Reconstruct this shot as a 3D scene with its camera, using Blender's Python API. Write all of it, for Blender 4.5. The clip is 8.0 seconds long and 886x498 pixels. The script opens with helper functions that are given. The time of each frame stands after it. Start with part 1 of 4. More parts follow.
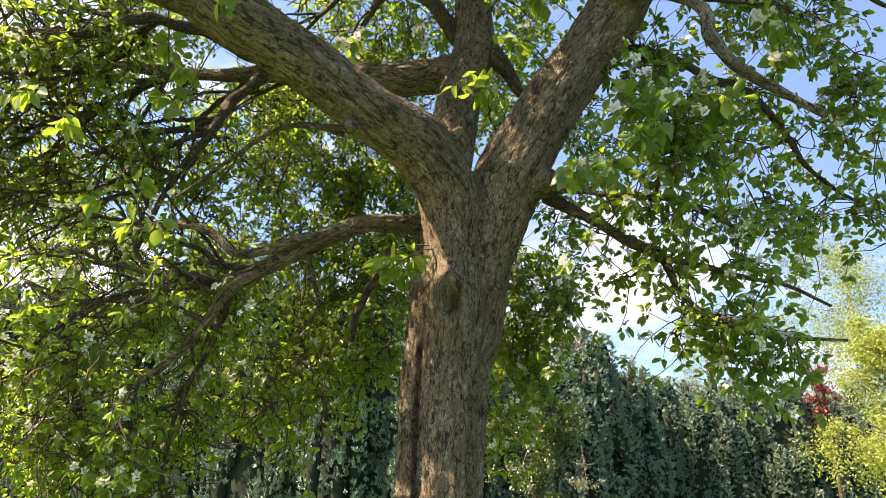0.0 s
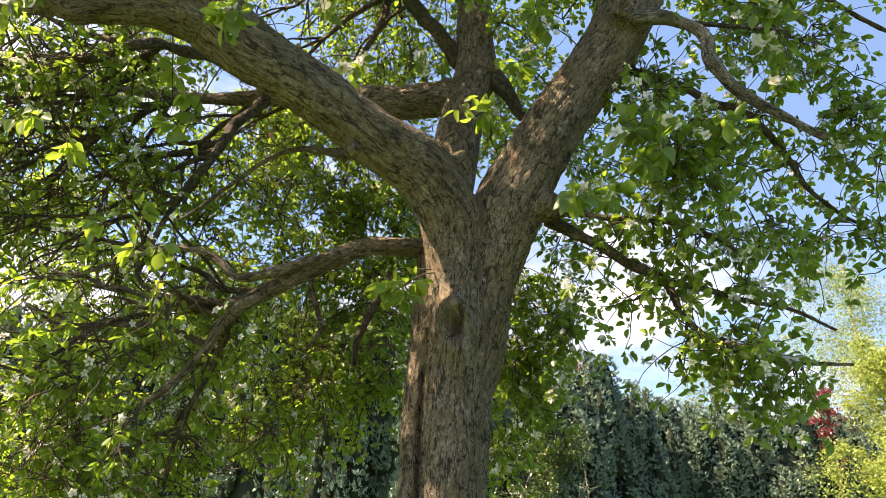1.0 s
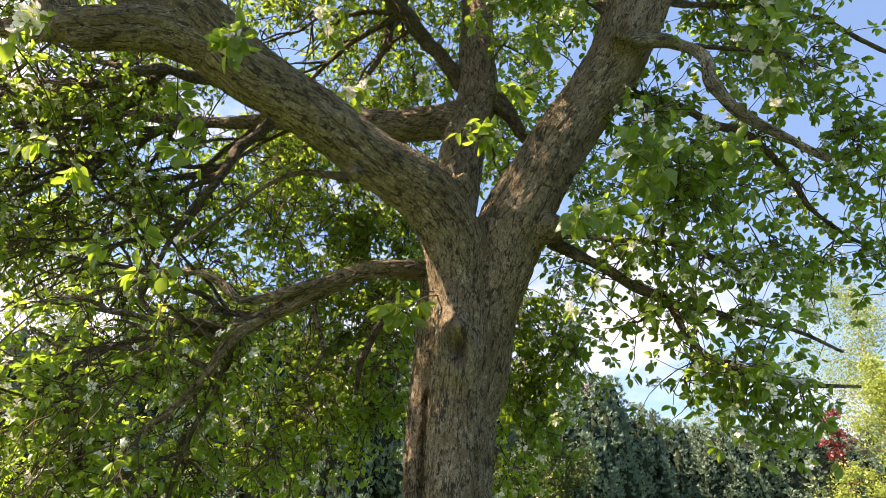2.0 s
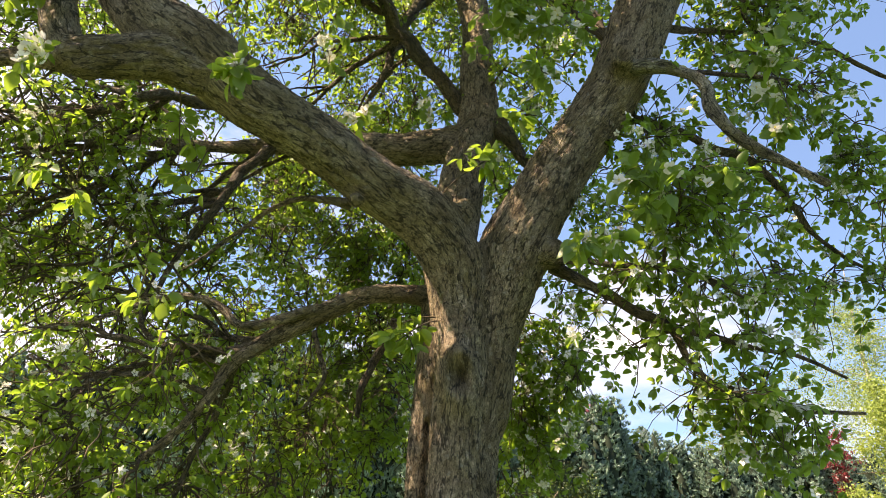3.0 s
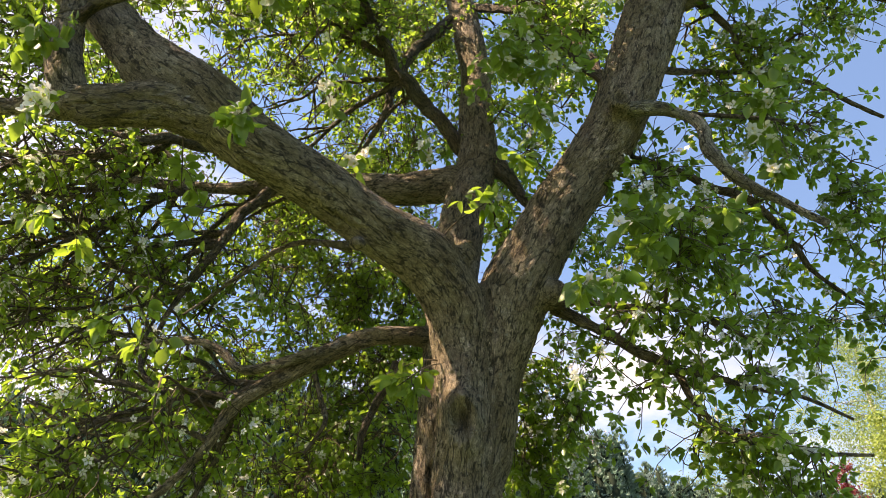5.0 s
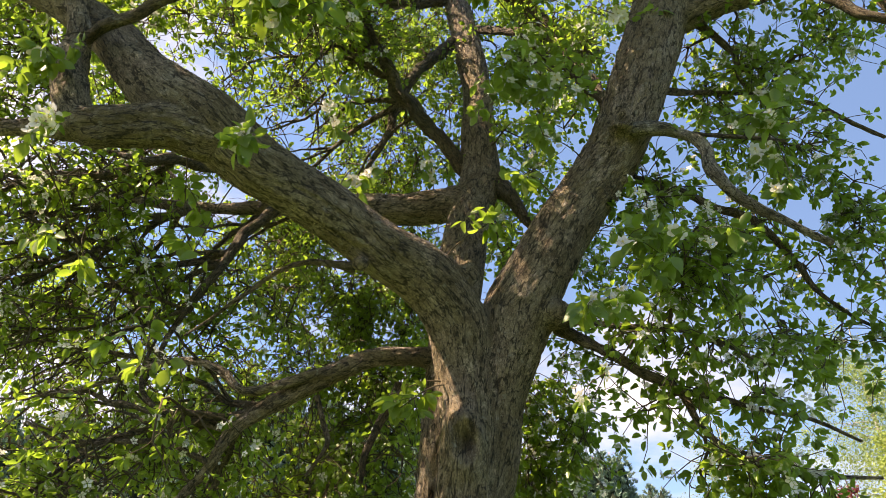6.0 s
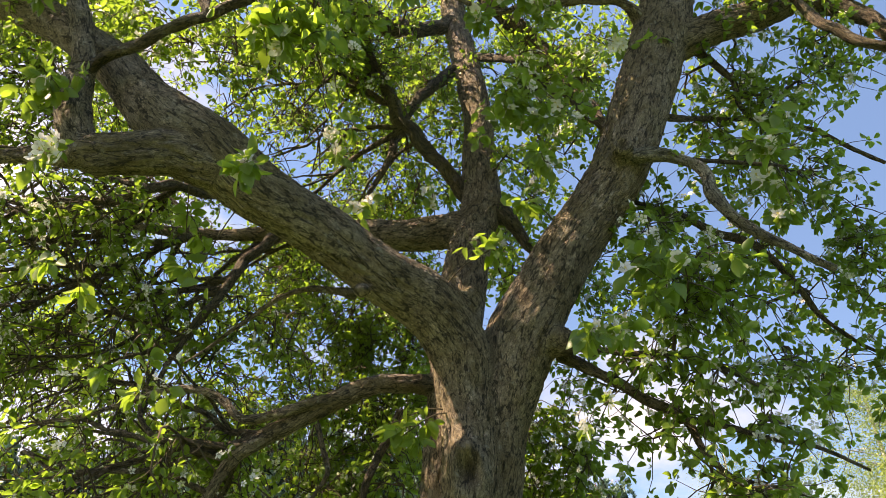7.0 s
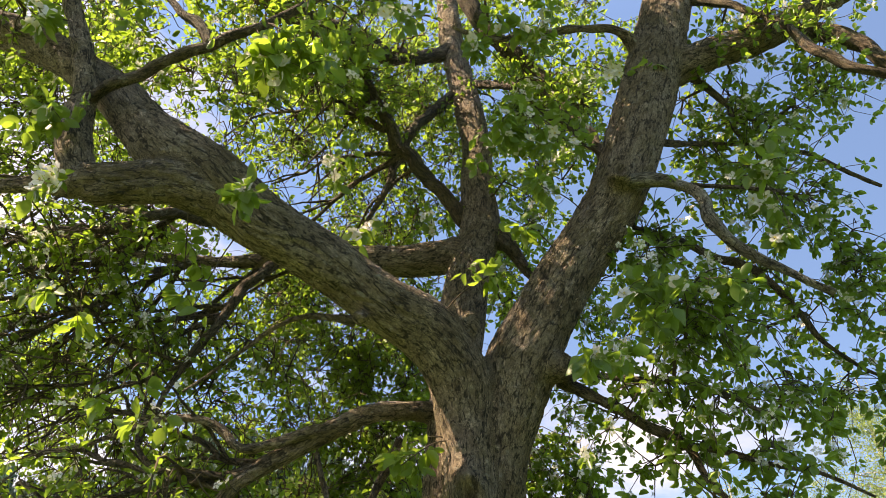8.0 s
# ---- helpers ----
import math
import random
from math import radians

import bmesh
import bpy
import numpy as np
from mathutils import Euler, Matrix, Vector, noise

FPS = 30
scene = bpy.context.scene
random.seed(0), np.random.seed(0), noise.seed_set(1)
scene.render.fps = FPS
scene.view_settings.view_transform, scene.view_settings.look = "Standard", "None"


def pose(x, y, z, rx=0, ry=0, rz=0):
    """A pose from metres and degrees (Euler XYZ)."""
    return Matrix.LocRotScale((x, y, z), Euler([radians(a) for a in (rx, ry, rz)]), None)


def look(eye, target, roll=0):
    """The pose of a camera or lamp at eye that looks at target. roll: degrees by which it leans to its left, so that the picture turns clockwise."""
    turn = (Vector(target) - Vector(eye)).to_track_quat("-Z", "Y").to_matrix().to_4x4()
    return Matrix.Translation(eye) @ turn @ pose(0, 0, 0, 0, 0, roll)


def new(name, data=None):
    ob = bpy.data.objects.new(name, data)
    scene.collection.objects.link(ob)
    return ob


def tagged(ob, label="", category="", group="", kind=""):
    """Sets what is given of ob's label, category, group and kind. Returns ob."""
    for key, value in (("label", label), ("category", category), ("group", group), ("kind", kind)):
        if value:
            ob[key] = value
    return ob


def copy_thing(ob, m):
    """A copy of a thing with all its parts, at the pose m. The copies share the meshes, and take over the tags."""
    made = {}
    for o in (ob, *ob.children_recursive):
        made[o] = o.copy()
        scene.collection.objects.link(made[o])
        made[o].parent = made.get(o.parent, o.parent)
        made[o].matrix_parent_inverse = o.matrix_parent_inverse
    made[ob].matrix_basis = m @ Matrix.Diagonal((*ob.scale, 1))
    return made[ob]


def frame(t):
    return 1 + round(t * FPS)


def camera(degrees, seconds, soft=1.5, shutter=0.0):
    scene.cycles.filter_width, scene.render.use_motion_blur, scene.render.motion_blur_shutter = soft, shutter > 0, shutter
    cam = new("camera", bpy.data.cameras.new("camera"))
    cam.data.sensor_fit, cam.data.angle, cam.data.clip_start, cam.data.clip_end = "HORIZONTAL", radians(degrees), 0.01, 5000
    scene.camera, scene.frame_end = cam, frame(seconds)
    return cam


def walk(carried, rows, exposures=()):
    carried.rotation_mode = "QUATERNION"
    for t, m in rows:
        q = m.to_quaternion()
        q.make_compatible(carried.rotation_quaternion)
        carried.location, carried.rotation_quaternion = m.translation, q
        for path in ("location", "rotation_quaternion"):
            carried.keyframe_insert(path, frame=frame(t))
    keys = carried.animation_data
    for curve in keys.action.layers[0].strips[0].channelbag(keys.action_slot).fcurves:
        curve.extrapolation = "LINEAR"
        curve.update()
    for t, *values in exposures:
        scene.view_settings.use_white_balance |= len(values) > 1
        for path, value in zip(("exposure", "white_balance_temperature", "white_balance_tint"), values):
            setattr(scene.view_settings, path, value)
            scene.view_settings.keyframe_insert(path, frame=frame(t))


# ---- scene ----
cam = camera(66.8, 8.0, 0.5)
PATH = [(0.0, 0.000, 0.000, 1.600, 110.00, 0.00, 0.00),
        (0.5, -0.002, 0.003, 1.611, 110.85, 0.04, 0.07),
        (1.0, -0.004, 0.002, 1.618, 111.72, -0.00, 0.12),
        (1.5, 0.006, 0.001, 1.620, 112.59, -0.02, 0.47),
        (3.0, 0.002, -0.007, 1.650, 115.18, 0.10, 0.65),
        (3.5, -0.002, -0.015, 1.664, 115.91, 0.29, 0.65),
        (4.0, 0.002, -0.024, 1.669, 116.67, 0.39, 0.75),
        (4.5, -0.002, -0.027, 1.680, 117.32, 0.54, 0.73),
        (6.0, -0.015, -0.022, 1.692, 119.68, 0.51, 0.90),
        (6.5, -0.018, -0.017, 1.696, 120.73, 0.49, 0.95),
        (7.0, -0.020, -0.017, 1.702, 121.81, 0.58, 1.00),
        (7.5, -0.019, -0.021, 1.708, 122.88, 0.69, 1.06),
        (8.0, -0.015, -0.025, 1.708, 123.88, 0.90, 1.18)]
walk(cam, [(t, pose(*p)) for t, *p in PATH], [(0.0, 1.88, 9200, 22), (8.0, 1.52, 9200, 22)])

# ---- light ----
SUN_TO = Vector((-0.60, -0.20, 0.775)).normalized()
world = bpy.data.worlds.new("sky")
scene.world = world
world.use_nodes = True
wn, wl = world.node_tree.nodes, world.node_tree.links
wn.clear()
sky = wn.new("ShaderNodeTexSky")
sky.sky_type = "NISHITA"
sky.sun_disc = False
sky.sun_elevation = math.asin(SUN_TO.z)
sky.sun_rotation = math.atan2(SUN_TO.x, SUN_TO.y)
sky.air_density, sky.dust_density, sky.ozone_density = 1.0, 0.2, 1.2
back = wn.new("ShaderNodeBackground")
back.inputs["Strength"].default_value = 0.122
wout = wn.new("ShaderNodeOutputWorld")
coords = wn.new("ShaderNodeTexCoord")
squash = wn.new("ShaderNodeMapping")
squash.inputs["Scale"].default_value = (1.0, 1.0, 2.6)
squash.inputs["Location"].default_value = (0.35, 0.1, 0.45)
cloud = wn.new("ShaderNodeTexNoise")
cloud.inputs["Scale"].default_value = 2.3
cloud.inputs["Detail"].default_value = 7.0
cloud.inputs["Roughness"].default_value = 0.55
ramp = wn.new("ShaderNodeValToRGB")
ramp.color_ramp.elements[0].position, ramp.color_ramp.elements[1].position = 0.39, 0.64
mixc = wn.new("ShaderNodeMix")
mixc.data_type = "RGBA"
mixc.inputs["B"].default_value = (4.3, 4.35, 4.6, 1)
wl.new(coords.outputs["Generated"], squash.inputs["Vector"])
raise_sky = wn.new("ShaderNodeMapping")
raise_sky.inputs["Location"].default_value = (0, 0, 0.2)
wl.new(coords.outputs["Generated"], raise_sky.inputs["Vector"])
wl.new(raise_sky.outputs["Vector"], sky.inputs["Vector"])
wl.new(squash.outputs["Vector"], cloud.inputs["Vector"])
bank = wn.new("ShaderNodeVectorMath")
bank.operation = "DOT_PRODUCT"
bank.inputs[1].default_value = (-0.16, 0.0, -0.30)
wl.new(coords.outputs["Generated"], bank.inputs[0])
heap = wn.new("ShaderNodeMath")
wl.new(cloud.outputs["Fac"], heap.inputs[0])
wl.new(bank.outputs["Value"], heap.inputs[1])
wl.new(heap.outputs[0], ramp.inputs["Fac"])
wl.new(ramp.outputs["Color"], mixc.inputs["Factor"])
azure = wn.new("ShaderNodeMix")
azure.data_type, azure.blend_type = "RGBA", "MULTIPLY"
azure.inputs["Factor"].default_value = 1.0
azure.inputs["B"].default_value = (0.74, 0.96, 1.14, 1)
wl.new(sky.outputs["Color"], azure.inputs["A"])
wl.new(azure.outputs["Result"], mixc.inputs["A"])
wl.new(mixc.outputs["Result"], back.inputs["Color"])
wl.new(back.outputs["Background"], wout.inputs["Surface"])

sun = new("sun", bpy.data.lights.new("sun", "SUN"))
sun.data.energy, sun.data.angle, sun.data.color = 5.0, radians(0.53), (1.0, 0.94, 0.82)
sun.matrix_world = look(SUN_TO * 60, (0, 0, 0))


# ---- materials ----
def material(name):
    m = bpy.data.materials.new(name)
    m.use_nodes = True
    n, l = m.node_tree.nodes, m.node_tree.links
    return m, n, l, n["Principled BSDF"]


def tex(n, l, kind, vec, scale, detail=4.0, rough=0.55):
    t = n.new("ShaderNodeTexNoise" if kind == "noise" else "ShaderNodeTexVoronoi")
    t.inputs["Scale"].default_value = scale
    if kind == "noise":
        t.inputs["Detail"].default_value, t.inputs["Roughness"].default_value = detail, rough
    else:
        t.feature = kind
    if vec is not None:
        l.new(vec, t.inputs["Vector"])
    return t


def ramped(n, l, src, *stops):
    r = n.new("ShaderNodeValToRGB")
    e = r.color_ramp.elements
    while len(e) < len(stops):
        e.new(0.5)
    for k, (p, c) in zip(e, stops):
        k.position, k.color = p, (*c, 1) if len(c) == 3 else c
    l.new(src, r.inputs["Fac"])
    return r.outputs["Color"]


def mixed(n, l, fac, a, b, mode="MIX"):
    m = n.new("ShaderNodeMix")
    m.data_type, m.blend_type = "RGBA", mode
    for name, v in (("Factor", fac), ("A", a), ("B", b)):
        if isinstance(v, bpy.types.NodeSocket):
            l.new(v, m.inputs[name])
        elif name == "Factor":
            m.inputs[name].default_value = v
        else:
            m.inputs[name].default_value = (*v, 1)
    return m.outputs["Result"]


def bumped(n, l, b, src, strength, dist, after=None):
    k = n.new("ShaderNodeBump")
    k.inputs["Strength"].default_value, k.inputs["Distance"].default_value = strength, dist
    l.new(src, k.inputs["Height"])
    if after is not None:
        l.new(after, k.inputs["Normal"])
    l.new(k.outputs["Normal"], b.inputs["Normal"])
    return k.outputs["Normal"]


def bark_material(name, dark, mid, light, moss, lichen, plate=22.0, depth=0.010, stretch=0.26, carved=False):
    """Scaly bark: long broken cracks, small crumbling flakes, pale lichen specks and an algae tint."""
    m, n, l, b = material(name)
    at = n.new("ShaderNodeAttribute")
    at.attribute_name = "grain"
    grain = at.outputs["Vector"]

    def stretched(vec, z):
        k = n.new("ShaderNodeMapping")
        k.inputs["Scale"].default_value = (1, 1, z)
        l.new(vec, k.inputs["Vector"])
        return k.outputs["Vector"]

    def warped(vec, scale, amount):
        w = tex(n, l, "noise", vec, scale, 4, 0.6)
        k = n.new("ShaderNodeVectorMath")
        k.operation = "MULTIPLY_ADD"
        k.inputs[1].default_value = (amount, amount, amount)
        l.new(w.outputs["Color"], k.inputs[0])
        l.new(vec, k.inputs[2])
        return k.outputs["Vector"]

    def edges(vec, scale):
        return tex(n, l, "DISTANCE_TO_EDGE", vec, scale).outputs["Distance"]

    def step(src, lo, hi):
        return ramped(n, l, src, (lo, (0, 0, 0)), (hi, (1, 1, 1)))

    long_way = warped(warped(stretched(grain, stretch), 7.0, 0.12), 48.0, 0.035)
    small_way = warped(warped(stretched(grain, 0.5), 26.0, 0.05), 90.0, 0.02)
    seams, flakes = edges(long_way, plate), edges(small_way, plate * 2.7)
    split = tex(n, l, "noise", warped(stretched(grain, 0.2), 24.0, 0.035), 23.0, 3, 0.5)
    away = n.new("ShaderNodeMath")
    away.operation = "SUBTRACT"
    away.inputs[1].default_value = 0.5
    l.new(split.outputs["Fac"], away.inputs[0])
    rift = n.new("ShaderNodeMath")
    rift.operation = "ABSOLUTE"
    l.new(away.outputs[0], rift.inputs[0])
    rift = rift.outputs[0]
    patchy = tex(n, l, "noise", grain, 8.0, 3)
    broken = step(patchy.outputs["Fac"], 0.48, 0.72)
    ragged = tex(n, l, "noise", grain, 34.0, 3)
    gaps = step(ragged.outputs["Fac"], 0.44, 0.50)
    fine = tex(n, l, "noise", stretched(grain, 0.6), 240.0, 6, 0.72)
    crumb = tex(n, l, "noise", warped(stretched(grain, 0.55), 60.0, 0.03), 95.0, 5, 0.65)
    cell = tex(n, l, "F1", small_way, plate * 2.7)
    blotch = tex(n, l, "noise", stretched(grain, 0.5), 15.0, 5, 0.6)
    tone = ramped(n, l, blotch.outputs["Fac"], (0.30, dark), (0.5, mid), (0.72, light))
    tone = mixed(n, l, 0.75, tone, ramped(n, l, fine.outputs["Fac"], (0.34, (0.35, 0.34, 0.33)), (0.66, (1.7, 1.68, 1.65))), "MULTIPLY")
    tone = mixed(n, l, 0.75, tone, ramped(n, l, cell.outputs["Color"], (0.15, (0.7, 0.68, 0.66)), (0.85, (1.3, 1.29, 1.28))), "MULTIPLY")
    tone = mixed(n, l, 0.85, tone, ramped(n, l, crumb.outputs["Fac"], (0.38, (0.42, 0.41, 0.40)), (0.50, (1.0, 1.0, 1.0)), (0.64, (1.4, 1.39, 1.37))), "MULTIPLY")
    broad = tex(n, l, "noise", grain, 3.6, 3)
    tone = mixed(n, l, step(broad.outputs["Fac"], 0.42, 0.66), tone, mixed(n, l, 0.5, tone, moss))
    # grey lichen crusts and pale specks
    crust = tex(n, l, "noise", grain, 30.0, 4, 0.6)
    tone = mixed(n, l, step(crust.outputs["Fac"], 0.62, 0.66), tone, mixed(n, l, 0.5, tone, lichen))
    dots = tex(n, l, "F1", grain, 70.0)
    field = tex(n, l, "noise", grain, 7.0, 2, 0.5)
    both = n.new("ShaderNodeMath")
    both.operation = "MULTIPLY"
    l.new(ramped(n, l, dots.outputs["Distance"], (0.14, (1, 1, 1)), (0.20, (0, 0, 0))), both.inputs[0])
    l.new(step(field.outputs["Fac"], 0.48, 0.58), both.inputs[1])
    tone = mixed(n, l, both.outputs[0], tone, mixed(n, l, 0.7, tone, lichen))
    # crack bottoms: dark bark tone, with the shade of the cracks painted in
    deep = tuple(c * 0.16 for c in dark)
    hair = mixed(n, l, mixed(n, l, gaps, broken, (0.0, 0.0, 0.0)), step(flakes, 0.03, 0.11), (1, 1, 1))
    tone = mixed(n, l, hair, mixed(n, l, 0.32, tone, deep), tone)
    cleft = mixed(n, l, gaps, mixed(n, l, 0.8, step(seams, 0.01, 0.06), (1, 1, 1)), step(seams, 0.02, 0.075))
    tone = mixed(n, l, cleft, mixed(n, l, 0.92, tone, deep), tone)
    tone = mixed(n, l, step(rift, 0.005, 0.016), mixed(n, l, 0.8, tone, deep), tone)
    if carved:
        # knot hollow and sockets: their shade is put into the colour
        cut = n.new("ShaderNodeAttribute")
        cut.attribute_name = "hollow_shade"
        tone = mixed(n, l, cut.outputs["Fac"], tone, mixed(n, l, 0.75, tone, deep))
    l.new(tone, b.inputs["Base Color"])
    b.inputs["Roughness"].default_value = 0.82
    b.inputs["Specular IOR Level"].default_value = 0.35
    k = bumped(n, l, b, step(seams, 0.0, 0.15), 1.0, depth * 0.8)
    k = bumped(n, l, b, step(rift, 0.0, 0.06), 1.0, depth * 1.6, k)
    k = bumped(n, l, b, step(flakes, 0.0, 0.25), 1.0, depth * 0.9, k)
    k = bumped(n, l, b, crumb.outputs["Fac"], 1.0, depth * 1.8, k)
    bumped(n, l, b, fine.outputs["Fac"], 1.0, depth * 0.7, k)
    return m


def leaf_material(name, front, young, through_tint, share=0.42, island=True, rough=0.42, rare=0.0):
    """A thin leaf: green gloss on the face, and light that comes through it."""
    m, n, l, b = material(name)
    if island:
        rnd = n.new("ShaderNodeNewGeometry").outputs["Random Per Island"]
    else:
        rnd = n.new("ShaderNodeObjectInfo").outputs["Random"]
    co = n.new("ShaderNodeTexCoord").outputs["Object"]
    vein = tex(n, l, "noise", co, 60.0, 3)
    col = ramped(n, l, rnd, (0.0, front), (0.7 + rare, tuple((a + c) / 2 if not rare else a * 1.3 for a, c in zip(front, young))), (1.0, young))
    col = mixed(n, l, 0.5, col, ramped(n, l, vein.outputs["Fac"], (0.3, (0.7, 0.7, 0.7)), (0.7, (1.2, 1.2, 1.2))), "MULTIPLY")
    l.new(col, b.inputs["Base Color"])
    b.inputs["Roughness"].default_value = rough
    b.inputs["Specular IOR Level"].default_value = 0.45
    t = n.new("ShaderNodeBsdfTranslucent")
    l.new(mixed(n, l, rnd, tuple(0.72 * c for c in through_tint), through_tint), t.inputs["Color"])
    mix = n.new("ShaderNodeMixShader")
    mix.inputs["Fac"].default_value = share
    l.new(b.outputs["BSDF"], mix.inputs[1])
    l.new(t.outputs["BSDF"], mix.inputs[2])
    l.new(mix.outputs["Shader"], n["Material Output"].inputs["Surface"])
    return m


def plain_noise_material(name, a, b_, scale, rough=0.9, bump=0.3):
    m, n, l, b = material(name)
    b.inputs["Specular IOR Level"].default_value = 0.15
    co = n.new("ShaderNodeTexCoord").outputs["Object"]
    t = tex(n, l, "noise", co, scale, 6)
    t2 = tex(n, l, "noise", co, scale * 0.07, 3)
    c = mixed(n, l, 0.5, ramped(n, l, t.outputs["Fac"], (0.3, a), (0.7, b_)), ramped(n, l, t2.outputs["Fac"], (0.3, a), (0.7, b_)))
    l.new(c, b.inputs["Base Color"])
    b.inputs["Roughness"].default_value = rough
    bumped(n, l, b, t.outputs["Fac"], bump, 0.02)
    return m


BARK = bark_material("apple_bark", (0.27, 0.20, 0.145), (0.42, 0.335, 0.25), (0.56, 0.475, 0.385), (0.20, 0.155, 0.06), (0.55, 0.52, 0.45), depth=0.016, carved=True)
BARK_THIN = bark_material("branch_bark", (0.085, 0.06, 0.042), (0.16, 0.12, 0.085), (0.26, 0.21, 0.155), (0.10, 0.09, 0.04), (0.32, 0.32, 0.27), 40.0, 0.005)
DEADWOOD = bark_material("dead_wood", (0.12, 0.09, 0.07), (0.26, 0.20, 0.15), (0.40, 0.33, 0.26), (0.22, 0.19, 0.11), (0.50, 0.51, 0.44), 36.0, 0.006, 0.16)
LICHENED = bark_material("lichened_wood", (0.15, 0.12, 0.09), (0.33, 0.29, 0.24), (0.52, 0.50, 0.45), (0.30, 0.28, 0.2), (0.66, 0.66, 0.60), 36.0, 0.008, 0.4)
TWIG = plain_noise_material("twig_bark", (0.05, 0.038, 0.028), (0.11, 0.085, 0.06), 60.0)
LEAF = leaf_material("apple_leaf", (0.06, 0.11, 0.022), (0.13, 0.20, 0.04), (0.40, 0.62, 0.07), 0.5, rough=0.36)
LEAF_NEAR = leaf_material("near_leaf", (0.075, 0.135, 0.03), (0.13, 0.21, 0.05), (0.36, 0.54, 0.065), 0.46, island=False)
STAMEN = plain_noise_material("stamen", (0.55, 0.42, 0.10), (0.7, 0.6, 0.25), 300.0)
PETAL = leaf_material("petal", (0.78, 0.76, 0.72), (0.84, 0.80, 0.78), (0.8, 0.78, 0.75), 0.3, rough=0.6)
YEW = leaf_material("yew_needles", (0.10, 0.17, 0.125), (0.29, 0.42, 0.34), (0.06, 0.10, 0.04), 0.12, rough=0.5)
# near-black green: the shade between the yew plumes as a colour
YEW_SHADE = plain_noise_material("yew_inner_shade", (0.012, 0.018, 0.012), (0.03, 0.045, 0.03), 9.0)
BIRCH_LEAF = leaf_material("birch_leaf", (0.11, 0.17, 0.06), (0.24, 0.31, 0.11), (0.42, 0.55, 0.15), 0.35)
SHRUB_LEAF = leaf_material("shrub_leaf", (0.15, 0.21, 0.05), (0.33, 0.40, 0.11), (0.50, 0.63, 0.14), 0.35)
GOLD_LEAF = leaf_material("golden_shoots", (0.022, 0.045, 0.015), (0.18, 0.26, 0.045), (0.10, 0.16, 0.02), 0.12, rare=0.06)
RED_LEAF = leaf_material("purple_leaf", (0.10, 0.018, 0.022), (0.24, 0.05, 0.06), (0.45, 0.06, 0.06), 0.35)
PINK_LEAF = leaf_material("pink_blossom", (0.20, 0.05, 0.07), (0.38, 0.12, 0.17), (0.3, 0.1, 0.12), 0.25)
GREY_LEAF = leaf_material("silver_leaf", (0.15, 0.18, 0.13), (0.30, 0.33, 0.26), (0.3, 0.36, 0.2), 0.25)
WHITE_BARK = bark_material("birch_bark", (0.20, 0.19, 0.17), (0.55, 0.53, 0.50), (0.68, 0.66, 0.62), (0.4, 0.38, 0.33), (0.6, 0.6, 0.55), 12.0, 0.004, 2.0)
GRASS = plain_noise_material("lawn", (0.045, 0.09, 0.02), (0.095, 0.15, 0.04), 30.0)


# ---- plan of the apple tree ----
# each bough: x, y, z, radius along its middle line
BOUGHS = {}
BOUGHS["trunk"] = [(-0.01, 3.08, -0.05, 0.310), (-0.01, 3.08, 0.12, 0.260), (0.00, 3.08, 0.50, 0.220), (0.02, 3.07, 1.58, 0.145), (0.03, 3.07, 1.82, 0.144), (0.05, 3.07, 2.07, 0.143), (0.06, 3.06, 2.27, 0.138), (0.07, 3.05, 2.43, 0.125), (0.09, 3.04, 2.62, 0.089)]
BOUGHS["left_limb"] = [(0.01, 3.00, 1.58, 0.128), (0.02, 3.00, 1.81, 0.129), (0.03, 2.99, 2.08, 0.130), (0.05, 2.98, 2.36, 0.131), (0.05, 2.98, 2.60, 0.130), (0.04, 2.97, 2.80, 0.140), (0.02, 2.90, 2.97, 0.148), (-0.11, 2.78, 3.13, 0.148), (-0.34, 2.62, 3.22, 0.129), (-0.55, 2.48, 3.33, 0.128), (-0.72, 2.34, 3.38, 0.125), (-0.84, 2.25, 3.42, 0.134), (-1.00, 2.16, 3.54, 0.149), (-1.18, 2.12, 3.66, 0.145), (-1.36, 2.12, 3.84, 0.115), (-1.56, 2.14, 4.08, 0.100), (-1.89, 2.20, 4.39, 0.099), (-2.28, 2.30, 4.71, 0.101), (-2.82, 2.45, 5.08, 0.100)]
BOUGHS["left_arm"] = [(-1.00, 2.14, 3.46, 0.105), (-1.14, 2.06, 3.47, 0.098), (-1.28, 2.00, 3.42, 0.084), (-1.42, 1.97, 3.40, 0.068), (-1.57, 1.98, 3.41, 0.042), (-1.79, 2.02, 3.43, 0.031), (-2.20, 2.10, 3.45, 0.028)]
BOUGHS["left_riser"] = [(-1.44, 1.97, 3.40, 0.064), (-1.52, 1.98, 3.57, 0.073), (-1.56, 1.98, 3.74, 0.071), (-1.56, 1.98, 3.89, 0.046), (-1.65, 1.97, 4.18, 0.042), (-1.79, 1.96, 4.50, 0.045), (-1.98, 1.95, 4.96, 0.044)]
